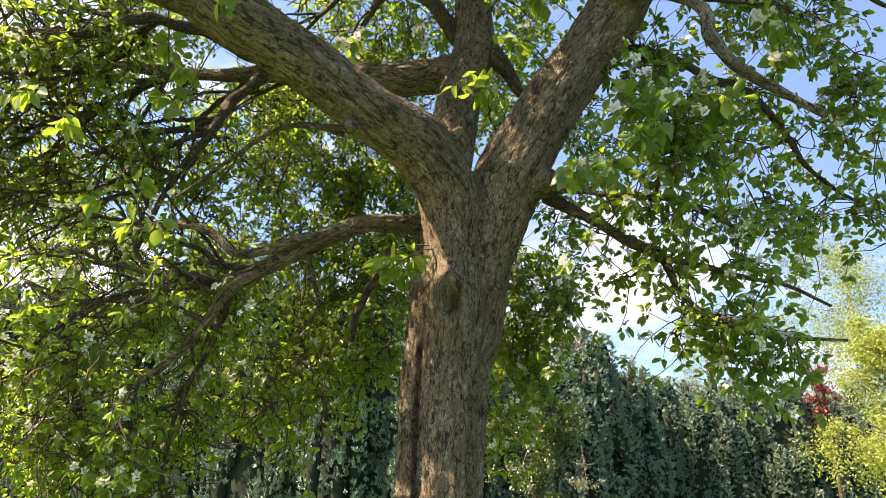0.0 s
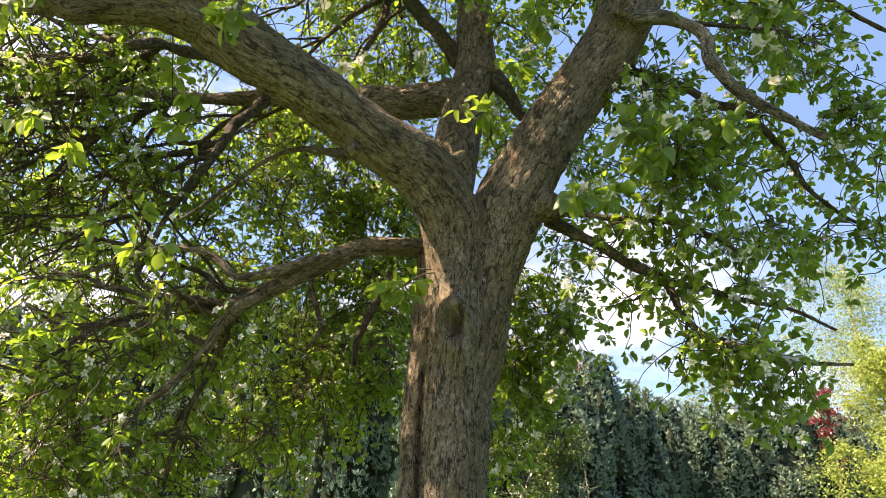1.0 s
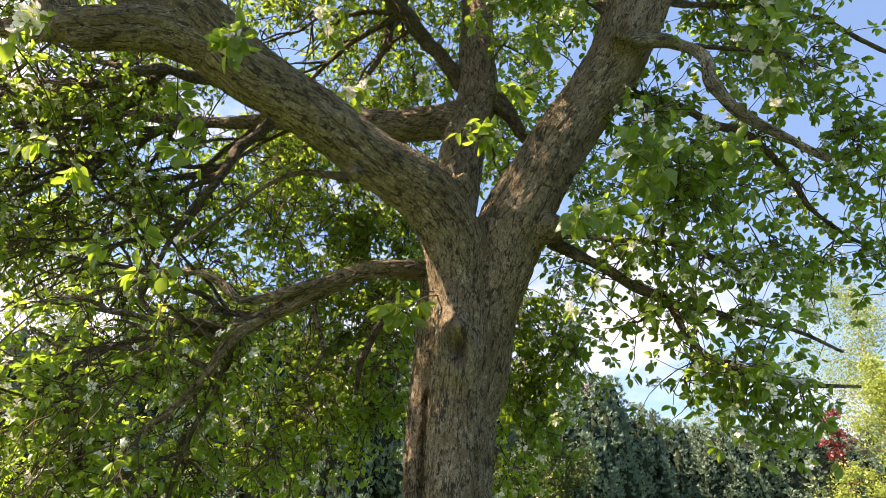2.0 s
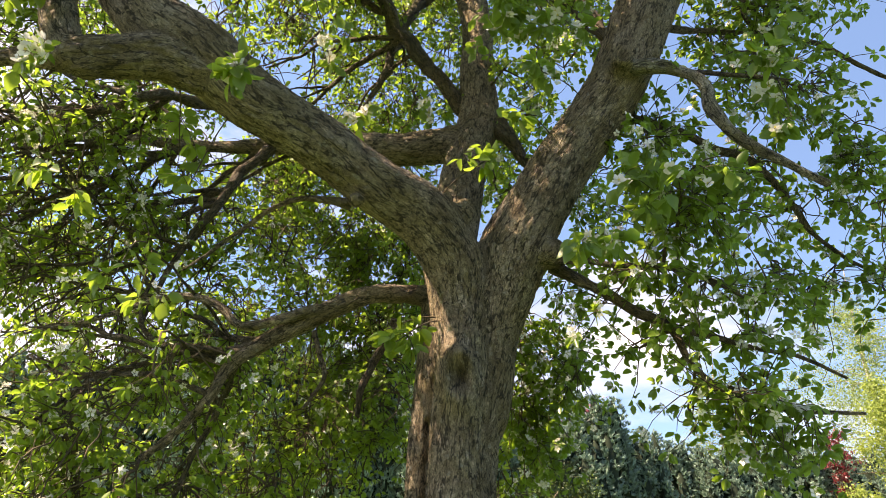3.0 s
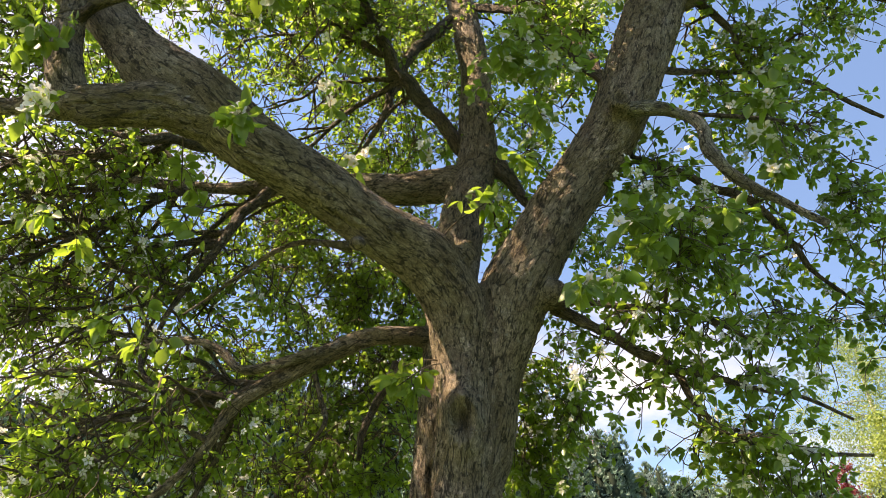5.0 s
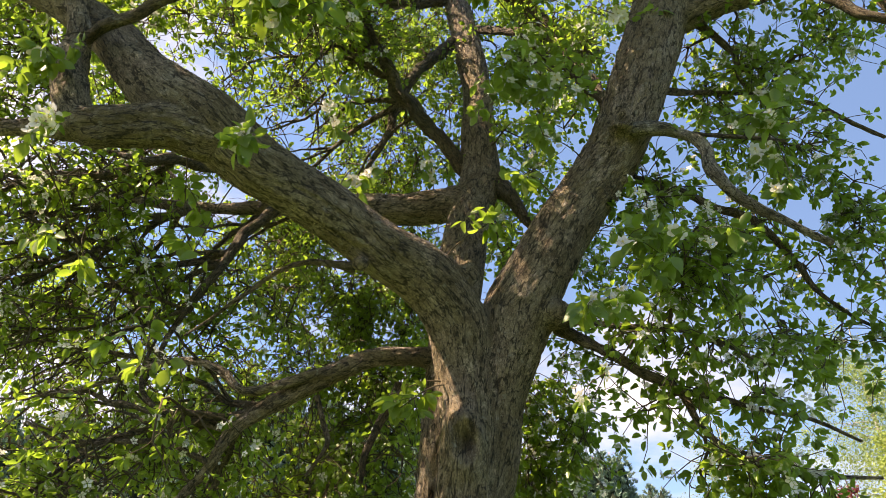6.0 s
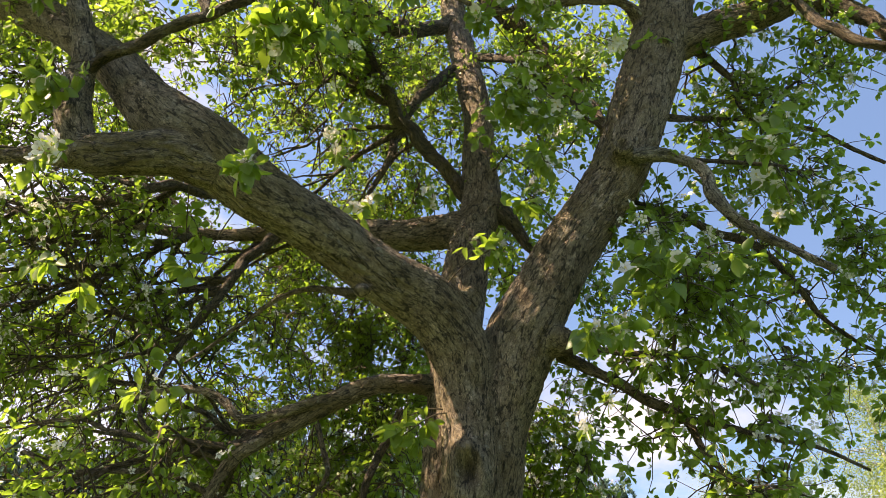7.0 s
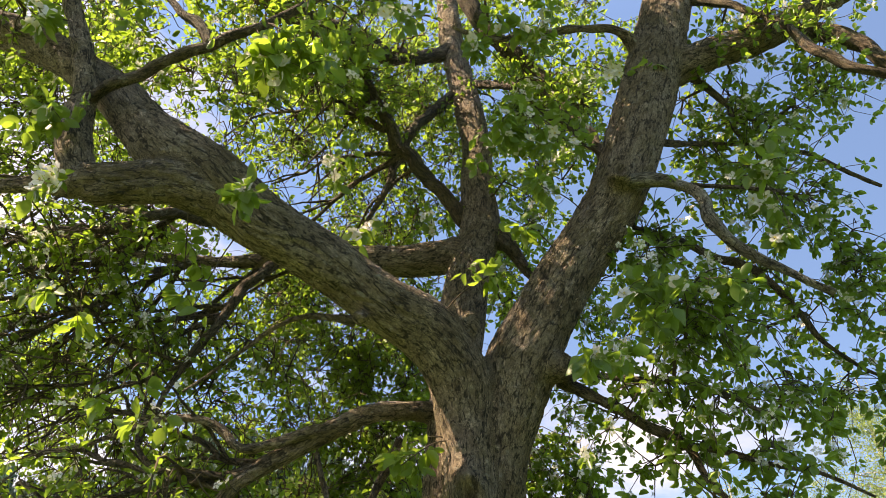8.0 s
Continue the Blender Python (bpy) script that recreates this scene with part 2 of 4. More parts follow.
BOUGHS["right_limb"] = [(0.07, 3.06, 1.58, 0.101), (0.08, 3.06, 1.82, 0.104), (0.10, 3.07, 2.07, 0.110), (0.15, 3.07, 2.27, 0.118), (0.18, 3.06, 2.43, 0.120), (0.20, 3.04, 2.62, 0.124), (0.25, 3.00, 2.81, 0.143), (0.31, 2.97, 3.01, 0.168), (0.41, 2.94, 3.21, 0.162), (0.56, 2.88, 3.46, 0.155), (0.72, 2.82, 3.68, 0.144), (0.91, 2.78, 3.97, 0.151), (1.10, 2.78, 4.46, 0.165), (1.29, 2.82, 4.98, 0.169), (1.47, 2.87, 5.48, 0.162), (1.70, 2.95, 6.16, 0.166)]
BOUGHS["right_arm"] = [(1.36, 2.84, 4.90, 0.115), (1.64, 2.82, 5.03, 0.102), (1.89, 2.80, 5.11, 0.100), (2.14, 2.78, 5.23, 0.090), (2.38, 2.76, 5.38, 0.080), (2.66, 2.75, 5.56, 0.071)]
BOUGHS["back_stem"] = [(-0.13, 3.26, 1.58, 0.095), (-0.12, 3.27, 1.83, 0.095), (-0.10, 3.29, 2.21, 0.097), (-0.09, 3.32, 2.45, 0.095), (-0.07, 3.36, 2.70, 0.101), (-0.03, 3.40, 2.94, 0.117), (0.02, 3.55, 3.32, 0.139), (0.07, 3.68, 3.73, 0.148), (0.13, 3.82, 4.15, 0.150), (0.22, 3.94, 4.51, 0.150), (0.22, 4.04, 5.02, 0.127), (0.23, 4.16, 5.60, 0.123), (0.18, 4.28, 6.20, 0.123), (0.10, 4.40, 6.83, 0.121), (0.05, 4.52, 7.54, 0.124), (0.02, 4.70, 8.69, 0.118)]
BOUGHS["rear_limb"] = [(0.12, 3.82, 4.20, 0.113), (-0.05, 3.82, 4.23, 0.117), (-0.31, 3.80, 4.19, 0.109), (-0.54, 3.78, 4.19, 0.101), (-0.83, 3.76, 4.16, 0.093), (-1.09, 3.76, 4.20, 0.067), (-1.36, 3.78, 4.20, 0.049), (-1.72, 3.84, 4.25, 0.038), (-2.15, 3.90, 4.35, 0.033), (-2.66, 4.00, 4.53, 0.028), (-3.26, 4.10, 4.78, 0.025)]
BOUGHS["low_branch"] = [(-0.03, 3.42, 2.97, 0.071), (-0.21, 3.30, 2.94, 0.054), (-0.39, 3.22, 2.91, 0.047), (-0.56, 3.20, 2.84, 0.055), (-0.73, 3.20, 2.75, 0.049), (-0.92, 3.20, 2.65, 0.038), (-1.07, 3.20, 2.54, 0.029), (-1.15, 3.20, 2.39, 0.025), (-1.24, 3.20, 2.27, 0.022), (-1.33, 3.20, 2.18, 0.018), (-1.44, 3.20, 2.09, 0.012)]
BOUGHS["dead_branch"] = [(-0.53, 3.17, 2.85, 0.026), (-0.69, 3.14, 2.79, 0.028), (-0.88, 3.13, 2.73, 0.024), (-1.03, 3.13, 2.72, 0.025), (-1.13, 3.15, 2.81, 0.021), (-1.25, 3.15, 2.86, 0.019), (-1.41, 3.16, 2.88, 0.017), (-1.59, 3.18, 2.84, 0.014), (-1.83, 3.22, 2.78, 0.012), (-2.13, 3.30, 2.76, 0.009)]
BOUGHS["lichen_branch"] = [(0.87, 2.64, 3.88, 0.046), (0.99, 2.61, 3.865, 0.036), (1.14, 2.60, 3.83, 0.028), (1.22, 2.58, 3.72, 0.030), (1.24, 2.58, 3.57, 0.032), (1.31, 2.59, 3.46, 0.032), (1.42, 2.60, 3.37, 0.026), (1.57, 2.62, 3.29, 0.022), (1.71, 2.62, 3.20, 0.018)]
BOUGHS["spur"] = [(1.11, 2.60, 3.83, 0.011), (1.30, 2.60, 3.81, 0.011), (1.49, 2.60, 3.79, 0.010), (1.64, 2.60, 3.76, 0.008)]
BOUGHS["right_back_branch"] = [(0.86, 2.90, 3.85, 0.038), (1.01, 2.98, 3.82, 0.027), (1.23, 3.05, 3.79, 0.023), (1.45, 3.10, 3.71, 0.023), (1.68, 3.15, 3.63, 0.022), (1.83, 3.20, 3.47, 0.018), (1.94, 3.25, 3.29, 0.014), (2.10, 3.30, 3.16, 0.011), (2.35, 3.40, 3.07, 0.008)]
BOUGHS["low_right_branch"] = [(0.50, 3.00, 2.97, 0.041), (0.59, 3.00, 2.91, 0.030), (0.75, 2.98, 2.81, 0.026), (0.89, 2.96, 2.71, 0.023), (1.02, 2.94, 2.62, 0.020), (1.07, 2.94, 2.48, 0.015), (1.16, 2.93, 2.36, 0.014), (1.32, 2.92, 2.28, 0.013), (1.53, 2.90, 2.24, 0.010), (1.77, 2.90, 2.23, 0.007)]
BOUGHS["low_right_fork"] = [(0.99, 2.95, 2.64, 0.016), (1.15, 2.90, 2.58, 0.014), (1.32, 2.85, 2.51, 0.011), (1.49, 2.80, 2.45, 0.009), (1.67, 2.80, 2.36, 0.006)]
BOUGHS["burl_branch"] = [(0.50, 2.90, 2.96, 0.035), (0.62, 2.84, 2.92, 0.016), (0.82, 2.80, 2.88, 0.013), (0.99, 2.78, 2.86, 0.012), (1.15, 2.76, 2.80, 0.009), (1.35, 2.75, 2.66, 0.006)]
BOUGHS["mid_left_branch"] = [(0.18, 4.00, 4.58, 0.075), (0.02, 3.95, 4.76, 0.057), (-0.17, 3.90, 5.01, 0.056), (-0.35, 3.85, 5.23, 0.057), (-0.50, 3.80, 5.56, 0.045), (-0.64, 3.75, 5.87, 0.037), (-0.77, 3.70, 6.16, 0.033), (-0.92, 3.70, 6.60, 0.029)]
BOUGHS["mid_cross_branch"] = [(0.05, 4.30, 6.28, 0.062), (-0.13, 4.20, 5.99, 0.047), (-0.32, 4.10, 5.63, 0.045), (-0.41, 4.05, 5.28, 0.036), (-0.48, 4.00, 4.98, 0.028), (-0.58, 4.00, 4.76, 0.019), (-0.65, 4.00, 4.58, 0.012), (-0.69, 4.00, 4.34, 0.006)]
BOUGHS["mid_top_branch"] = [(0.07, 4.40, 7.00, 0.078), (-0.26, 4.20, 6.73, 0.069), (-0.50, 4.00, 6.50, 0.076), (-0.73, 3.80, 6.50, 0.084), (-0.98, 3.60, 6.42, 0.081), (-1.18, 3.45, 6.35, 0.078), (-1.38, 3.30, 6.35, 0.077), (-1.65, 3.20, 6.55, 0.073)]
BOUGHS["mid_right_stub"] = [(0.22, 4.00, 4.56, 0.083), (0.33, 3.90, 4.44, 0.088), (0.42, 3.85, 4.30, 0.059), (0.54, 3.85, 4.07, 0.030), (0.70, 3.90, 3.96, 0.019)]
BOUGHS["inner_right_branch"] = [(0.86, 3.50, 5.30, 0.046), (0.74, 3.48, 5.52, 0.063), (0.58, 3.45, 5.73, 0.069), (0.40, 3.40, 5.95, 0.070), (0.24, 3.35, 6.20, 0.067), (0.11, 3.30, 6.46, 0.064)]
BOUGHS["inner_root"] = [(0.92, 2.95, 4.27, 0.039), (0.92, 3.20, 4.71, 0.040), (0.86, 3.50, 5.30, 0.054)]
BOUGHS["brown_branch"] = [(1.19, 2.75, 5.05, 0.059), (1.07, 2.70, 5.12, 0.026), (0.88, 2.68, 5.14, 0.024), (0.66, 2.66, 5.10, 0.024), (0.45, 2.65, 5.06, 0.022), (0.28, 2.65, 5.03, 0.017), (0.04, 2.65, 5.14, 0.010)]
BOUGHS["inner_thin"] = [(0.24, 4.30, 6.45, 0.037), (0.45, 4.10, 6.20, 0.035), (0.66, 3.90, 5.98, 0.033), (0.84, 3.60, 5.56, 0.026)]
BOUGHS["riser_branch"] = [(-1.52, 1.95, 3.85, 0.029), (-1.40, 1.90, 3.87, 0.025), (-1.26, 1.86, 3.90, 0.024), (-1.09, 1.83, 3.97, 0.024), (-0.96, 1.82, 4.03, 0.023), (-0.81, 1.80, 4.08, 0.019), (-0.70, 1.80, 4.16, 0.019), (-0.54, 1.80, 4.30, 0.016)]
BOUGHS["riser_twig"] = [(-0.99, 1.82, 4.01, 0.024), (-1.07, 1.82, 4.14, 0.024), (-1.17, 1.82, 4.24, 0.017), (-1.27, 1.82, 4.39, 0.013)]
BOUGHS["right_arm_fork"] = [(2.08, 2.78, 5.19, 0.061), (2.31, 2.76, 5.16, 0.064), (2.47, 2.74, 5.03, 0.056), (2.57, 2.70, 4.81, 0.043), (2.74, 2.70, 4.59, 0.032)]
BOUGHS["top_right_branch"] = [(1.56, 2.85, 5.60, 0.031), (1.74, 2.75, 5.45, 0.024), (1.90, 2.65, 5.22, 0.025), (2.01, 2.58, 4.99, 0.027), (2.04, 2.50, 4.68, 0.027), (2.14, 2.45, 4.49, 0.027), (2.27, 2.40, 4.36, 0.023), (2.47, 2.40, 4.27, 0.017)]
BOUGHS["right_high_branch"] = [(1.15, 2.85, 4.34, 0.023), (1.63, 3.10, 4.54, 0.016), (1.97, 3.20, 4.62, 0.016), (2.27, 3.25, 4.58, 0.016), (2.50, 3.30, 4.48, 0.014), (2.70, 3.30, 4.33, 0.011)]
BOUGHS["right_high_fork"] = [(1.51, 2.90, 4.96, 0.028), (1.64, 2.95, 4.85, 0.023), (1.76, 3.00, 4.75, 0.019), (1.74, 3.00, 4.56, 0.014), (1.84, 3.05, 4.46, 0.009)]
BOUGHS["elbow_branch"] = [(-0.44, 2.62, 3.11, 0.028), (-0.53, 2.60, 3.12, 0.016), (-0.66, 2.62, 3.14, 0.013), (-0.79, 2.65, 3.11, 0.011), (-0.93, 2.70, 3.03, 0.010), (-1.06, 2.75, 2.96, 0.008), (-1.22, 2.80, 2.87, 0.005)]
BOUGHS["rear_fork"] = [(-1.17, 3.76, 4.18, 0.048), (-1.31, 3.70, 3.99, 0.036), (-1.42, 3.60, 3.66, 0.026), (-1.54, 3.55, 3.39, 0.020), (-1.64, 3.50, 3.08, 0.014), (-1.70, 3.50, 2.84, 0.009)]
BOUGHS["rear_fork_low"] = [(-1.72, 3.84, 4.25, 0.027), (-1.97, 3.70, 4.03, 0.022), (-2.17, 3.60, 3.82, 0.021), (-2.36, 3.50, 3.63, 0.015), (-2.52, 3.40, 3.42, 0.013)]
BOUGHS["hanging_dead"] = [(-0.28, 3.30, 2.80, 0.021), (-0.39, 3.35, 2.57, 0.020), (-0.45, 3.35, 2.45, 0.020), (-0.46, 3.35, 2.32, 0.011)]
BOUGHS["hanging_dead_b"] = [(-0.68, 3.20, 2.71, 0.014), (-0.63, 3.20, 2.56, 0.013), (-0.61, 3.20, 2.46, 0.011), (-0.70, 3.20, 2.33, 0.007)]
BOUGHS["left_upper"] = [(-1.06, 3.76, 4.20, 0.045), (-1.35, 3.50, 4.25, 0.039), (-1.58, 3.20, 4.16, 0.033), (-1.70, 3.05, 4.07, 0.028), (-1.93, 3.00, 3.92, 0.024), (-2.26, 3.10, 3.95, 0.020), (-2.62, 3.20, 4.00, 0.014)]
# foliage: middle x, y, z, half extents x, y, z, clumps, droop
MASSES = [
    (-1.75, 4.60, 2.38, 1.26, 0.90, 0.80, 22, 0.8),
    (-1.95, 4.00, 3.51, 1.16, 0.70, 0.60, 15, 0.7),
    (-2.09, 4.20, 4.45, 1.25, 0.90, 0.51, 7, 0.6),
    (-1.81, 3.30, 2.44, 0.75, 0.60, 0.71, 20, 0.8),
    (-0.80, 5.20, 2.48, 0.76, 0.80, 0.85, 18, 0.8),
    (-0.89, 5.20, 4.06, 0.83, 0.90, 0.59, 13, 0.6),
    (-1.98, 3.90, 1.76, 0.77, 0.70, 0.44, 28, 0.7),
    (0.60, 4.40, 2.95, 0.42, 0.50, 0.52, 26, 0.8),
    (0.42, 4.60, 2.15, 0.20, 0.40, 0.51, 13, 0.8),
    (1.10, 2.95, 2.68, 0.53, 0.40, 0.25, 8, 0.6),
    (0.99, 2.75, 3.16, 0.36, 0.30, 0.22, 8, 0.6),
    (1.87, 3.20, 3.21, 0.54, 0.50, 0.58, 15, 0.7),
    (1.38, 2.90, 2.26, 0.52, 0.30, 0.11, 8, 0.7),
    (-0.49, 4.70, 6.06, 1.08, 1.00, 1.03, 50, 0.4),
    (-0.52, 4.60, 7.67, 1.65, 1.00, 0.76, 36, 0.4),
    (0.69, 3.80, 5.31, 0.45, 0.70, 0.85, 20, 0.5),
    (-1.84, 2.90, 5.36, 1.27, 0.60, 0.59, 34, 0.5),
    (2.18, 2.90, 5.14, 0.76, 0.50, 0.38, 16, 0.6),
    (1.79, 3.10, 4.61, 0.47, 0.40, 0.31, 13, 0.6),
    (-2.41, 3.20, 4.03, 0.70, 0.60, 0.50, 18, 0.7),
    # out of view to the left, added to shade the upper left foliage
    (-4.3, 2.4, 6.0, 0.9, 0.7, 0.6, 24, 0.4),
    (-2.3, 3.5, 3.5, 0.7, 0.4, 0.5, 12, 0.7),
    (-2.60, 6.00, 4.63, 2.12, 0.80, 1.76, 62, 0.6),
    (-2.10, 5.80, 2.48, 1.89, 0.70, 0.89, 17, 0.8),
    (-2.24, 5.70, 7.12, 2.89, 0.90, 1.79, 64, 0.5),
    (-0.21, 6.00, 8.64, 2.01, 0.80, 2.01, 60, 0.4),
    (-0.88, 6.40, 5.17, 1.24, 0.80, 1.24, 60, 0.6),
    (1.26, 4.60, 6.98, 0.72, 0.60, 1.20, 30, 0.5),
    (-2.63, 4.00, 3.93, 1.16, 0.80, 0.62, 10, 0.7),
    (-3.99, 4.20, 6.72, 1.42, 0.70, 1.16, 6, 0.5),
    (0.51, 5.00, 4.55, 0.29, 0.60, 0.59, 16, 0.5),
    (0.35, 5.20, 5.63, 0.66, 0.60, 0.44, 16, 0.5),
    (1.12, 3.00, 3.67, 0.19, 0.30, 0.25, 6, 0.6),
    (0.98, 4.20, 4.00, 0.28, 0.50, 0.55, 9, 0.6),
    (-2.75, 4.60, 5.60, 0.80, 0.50, 0.60, 18, 0.5),
    (1.73, 3.00, 4.12, 0.50, 0.30, 0.14, 6, 0.6),
    (2.06, 3.10, 3.82, 0.43, 0.40, 0.22, 7, 0.6),
    (-2.18, 4.20, 5.92, 1.07, 0.60, 0.80, 5, 0.5),
    (-1.22, 4.80, 6.25, 0.91, 0.60, 0.91, 14, 0.5),
    (-0.58, 2.00, 4.02, 0.18, 0.20, 0.18, 3, 0.6),
    (-1.67, 5.40, 3.17, 1.63, 0.70, 0.44, 11, 0.7),
    (0.55, 2.90, 4.74, 0.21, 0.30, 0.57, 5, 0.6),
    (-2.42, 6.20, 3.92, 2.37, 0.60, 0.71, 30, 0.6),
    (-0.70, 5.60, 3.23, 0.55, 0.50, 0.40, 14, 0.6),
    (-0.90, 5.60, 2.60, 0.70, 0.50, 0.45, 20, 0.6),
    (-3.03, 3.30, 5.07, 0.62, 0.40, 0.67, 20, 0.6),
    (-3.30, 5.80, 5.87, 1.32, 0.50, 0.60, 14, 0.6),
    (-3.23, 3.40, 6.17, 0.82, 0.40, 0.60, 22, 0.5),
    (-3.59, 4.60, 6.75, 1.43, 0.50, 1.04, 5, 0.5),
    (-3.35, 5.00, 3.97, 0.87, 0.60, 1.09, 10, 0.7),
    (-3.25, 5.20, 2.92, 0.84, 0.60, 0.84, 9, 0.7),
    (-3.30, 5.80, 3.77, 1.48, 0.60, 1.48, 16, 0.6),
    (-1.28, 5.60, 4.75, 0.66, 0.50, 0.77, 32, 0.6),
    (-0.60, 5.60, 3.80, 0.45, 0.40, 0.68, 22, 0.6),
    # from here mostly above the view: leaves added to shade trunk and limbs
    (0.4, 2.2, 6.4, 2.6, 2.2, 0.7, 70, 0.4),
    (-1.9, 1.3, 5.7, 1.6, 1.4, 0.6, 20, 0.5),
    (-0.1, 2.1, 6.0, 1.2, 0.9, 0.4, 44, 0.4),
    (-2.5, 1.4, 4.9, 0.8, 0.6, 0.4, 8, 0.4),
    (-0.2, 2.0, 5.75, 0.8, 0.5, 0.3, 26, 0.4),
    (-1.4, 2.7, 6.7, 0.9, 0.6, 0.4, 26, 0.4),
    (-0.75, 3.7, 5.75, 0.5, 0.4, 0.35, 16, 0.4),
    (0.5, 2.4, 5.8, 0.5, 0.4, 0.3, 18, 0.4),
    (-0.8, 2.0, 5.3, 0.45, 0.4, 0.3, 14, 0.4),
    (-2.9, 1.5, 6.0, 0.45, 0.4, 0.4, 20, 0.4),
    (-2.4, 1.8, 4.75, 0.5, 0.35, 0.25, 8, 0.4),
]
# near sprays: x, y, z, leaves, spread, flower clusters
SPRAYS = [(-0.23, 2.75, 2.51, 16, 0.13, 0),
          (0.16, 2.60, 3.31, 12, 0.12, 0),
          (0.54, 2.35, 2.80, 24, 0.16, 3),
          (0.86, 2.40, 3.00, 30, 0.24, 1),
          (-0.73, 1.88, 3.25, 13, 0.11, 3),
          (-1.49, 1.75, 3.24, 9, 0.10, 3),
          (-0.53, 1.65, 3.65, 34, 0.17, 1),
          (-1.54, 1.80, 3.67, 10, 0.12, 0),
          (0.42, 2.60, 4.18, 24, 0.20, 2),
          (1.15, 2.62, 4.70, 4, 0.08, 0),
          (0.27, 2.50, 3.57, 9, 0.10, 0),
          (0.06, 2.20, 4.54, 14, 0.16, 2),
          (-0.13, 3.50, 4.36, 4, 0.10, 3),
          (1.54, 2.50, 4.01, 6, 0.14, 1),
          (-1.24, 2.60, 3.34, 16, 0.26, 0),
          (-1.63, 2.50, 3.13, 12, 0.22, 0),
          (1.19, 2.45, 3.24, 14, 0.16, 1),
          (0.52, 2.30, 4.76, 8, 0.14, 1),
          (-0.37, 2.00, 4.28, 10, 0.14, 0),
          (0.87, 2.60, 4.71, 4, 0.08, 3),
          (-0.28, 2.80, 2.58, 6, 0.10, 0),
          (-1.34, 2.70, 2.72, 8, 0.14, 0),
          (-0.61, 1.62, 3.72, 30, 0.16, 2),
          (-0.68, 1.70, 3.62, 14, 0.10, 0),
          (0.26, 2.45, 4.14, 26, 0.16, 3),
          (0.59, 2.50, 4.04, 26, 0.17, 3),
          (0.45, 2.55, 3.79, 16, 0.14, 2),
          (0.15, 2.90, 4.26, 12, 0.14, 3),
          (-0.19, 2.05, 4.46, 16, 0.15, 2),
          (0.26, 2.15, 4.58, 22, 0.17, 2),
          (0.49, 2.40, 4.61, 14, 0.14, 3),
          (0.80, 2.35, 3.11, 22, 0.20, 1),
          (1.08, 2.40, 3.14, 16, 0.18, 1),
          (1.46, 2.45, 3.78, 14, 0.16, 2),
          (-1.57, 1.75, 3.59, 16, 0.14, 1),
          (-1.84, 1.80, 4.20, 10, 0.12, 3),
          (-1.36, 1.75, 4.15, 8, 0.12, 1),
          (-0.48, 2.90, 3.87, 8, 0.14, 3),
          (-0.60, 2.60, 3.98, 10, 0.13, 2),
          (-1.21, 2.20, 2.56, 8, 0.10, 0),
          (-1.04, 2.30, 3.01, 6, 0.10, 0),
          (1.55, 2.50, 3.48, 14, 0.18, 3)]


# ---- mesh tools ----
rng = np.random.default_rng(11)


def mesh_object(name, verts, faces, mat, parent=None, label="", grain=None, smooth=True):
    """faces: arrays of equal rows (n x 3 or n x 4), one or several."""
    me = bpy.data.meshes.new(name)
    verts = np.asarray(verts, dtype=np.float32)
    me.vertices.add(len(verts))
    me.vertices.foreach_set("co", verts.ravel())
    loops = np.concatenate([np.asarray(f, dtype=np.int32).ravel() for f in faces])
    sizes = np.concatenate([np.full(len(f), np.shape(f)[1], dtype=np.int32) for f in faces])
    me.loops.add(len(loops))
    me.loops.foreach_set("vertex_index", loops)
    me.polygons.add(len(sizes))
    me.polygons.foreach_set("loop_start", np.concatenate([[0], np.cumsum(sizes)[:-1]]).astype(np.int32))
    me.update(calc_edges=True)
    if smooth:
        me.polygons.foreach_set("use_smooth", np.ones(len(sizes), dtype=bool))
    if grain is not None:
        a = me.attributes.new("grain", "FLOAT_VECTOR", "POINT")
        a.data.foreach_set("vector", np.asarray(grain, dtype=np.float32).ravel())
    me.materials.append(mat)
    ob = new(name, me)
    if parent is not None:
        ob.parent = parent
    return tagged(ob, label=label)


def spline(rows, step):
    """Catmull-Rom through rows (x, y, z, r), a point about every step metres."""
    p = np.asarray(rows, dtype=float)
    p = np.vstack([2 * p[0] - p[1], p, 2 * p[-1] - p[-2]])
    out = []
    for i in range(1, len(p) - 2):
        n = max(2, int(np.linalg.norm(p[i + 1, :3] - p[i, :3]) / step))
        t = np.linspace(0, 1, n, endpoint=False)[:, None]
        a, b, c, d = p[i - 1], p[i], p[i + 1], p[i + 2]
        out.append(0.5 * (2 * b + (c - a) * t + (2 * a - 5 * b + 4 * c - d) * t ** 2 + (3 * b - a - 3 * c + d) * t ** 3))
    out.append(p[-2][None, :])
    out = np.vstack(out)
    out[:, 3] = np.maximum(out[:, 3], 0.0015)
    return out


def frames_along(c):
    """Tangents and two sideways axes carried along a line without twist."""
    t = np.gradient(c, axis=0)
    t /= np.linalg.norm(t, axis=1)[:, None] + 1e-9
    u = np.zeros_like(t)
    ref = np.array([1.0, 0, 0]) if abs(t[0][0]) < 0.9 else np.array([0, 1.0, 0])
    for i in range(len(t)):
        ref = ref - t[i] * ref.dot(t[i])
        ref /= np.linalg.norm(ref) + 1e-9
        u[i] = ref
    return t, u, np.cross(t, u)


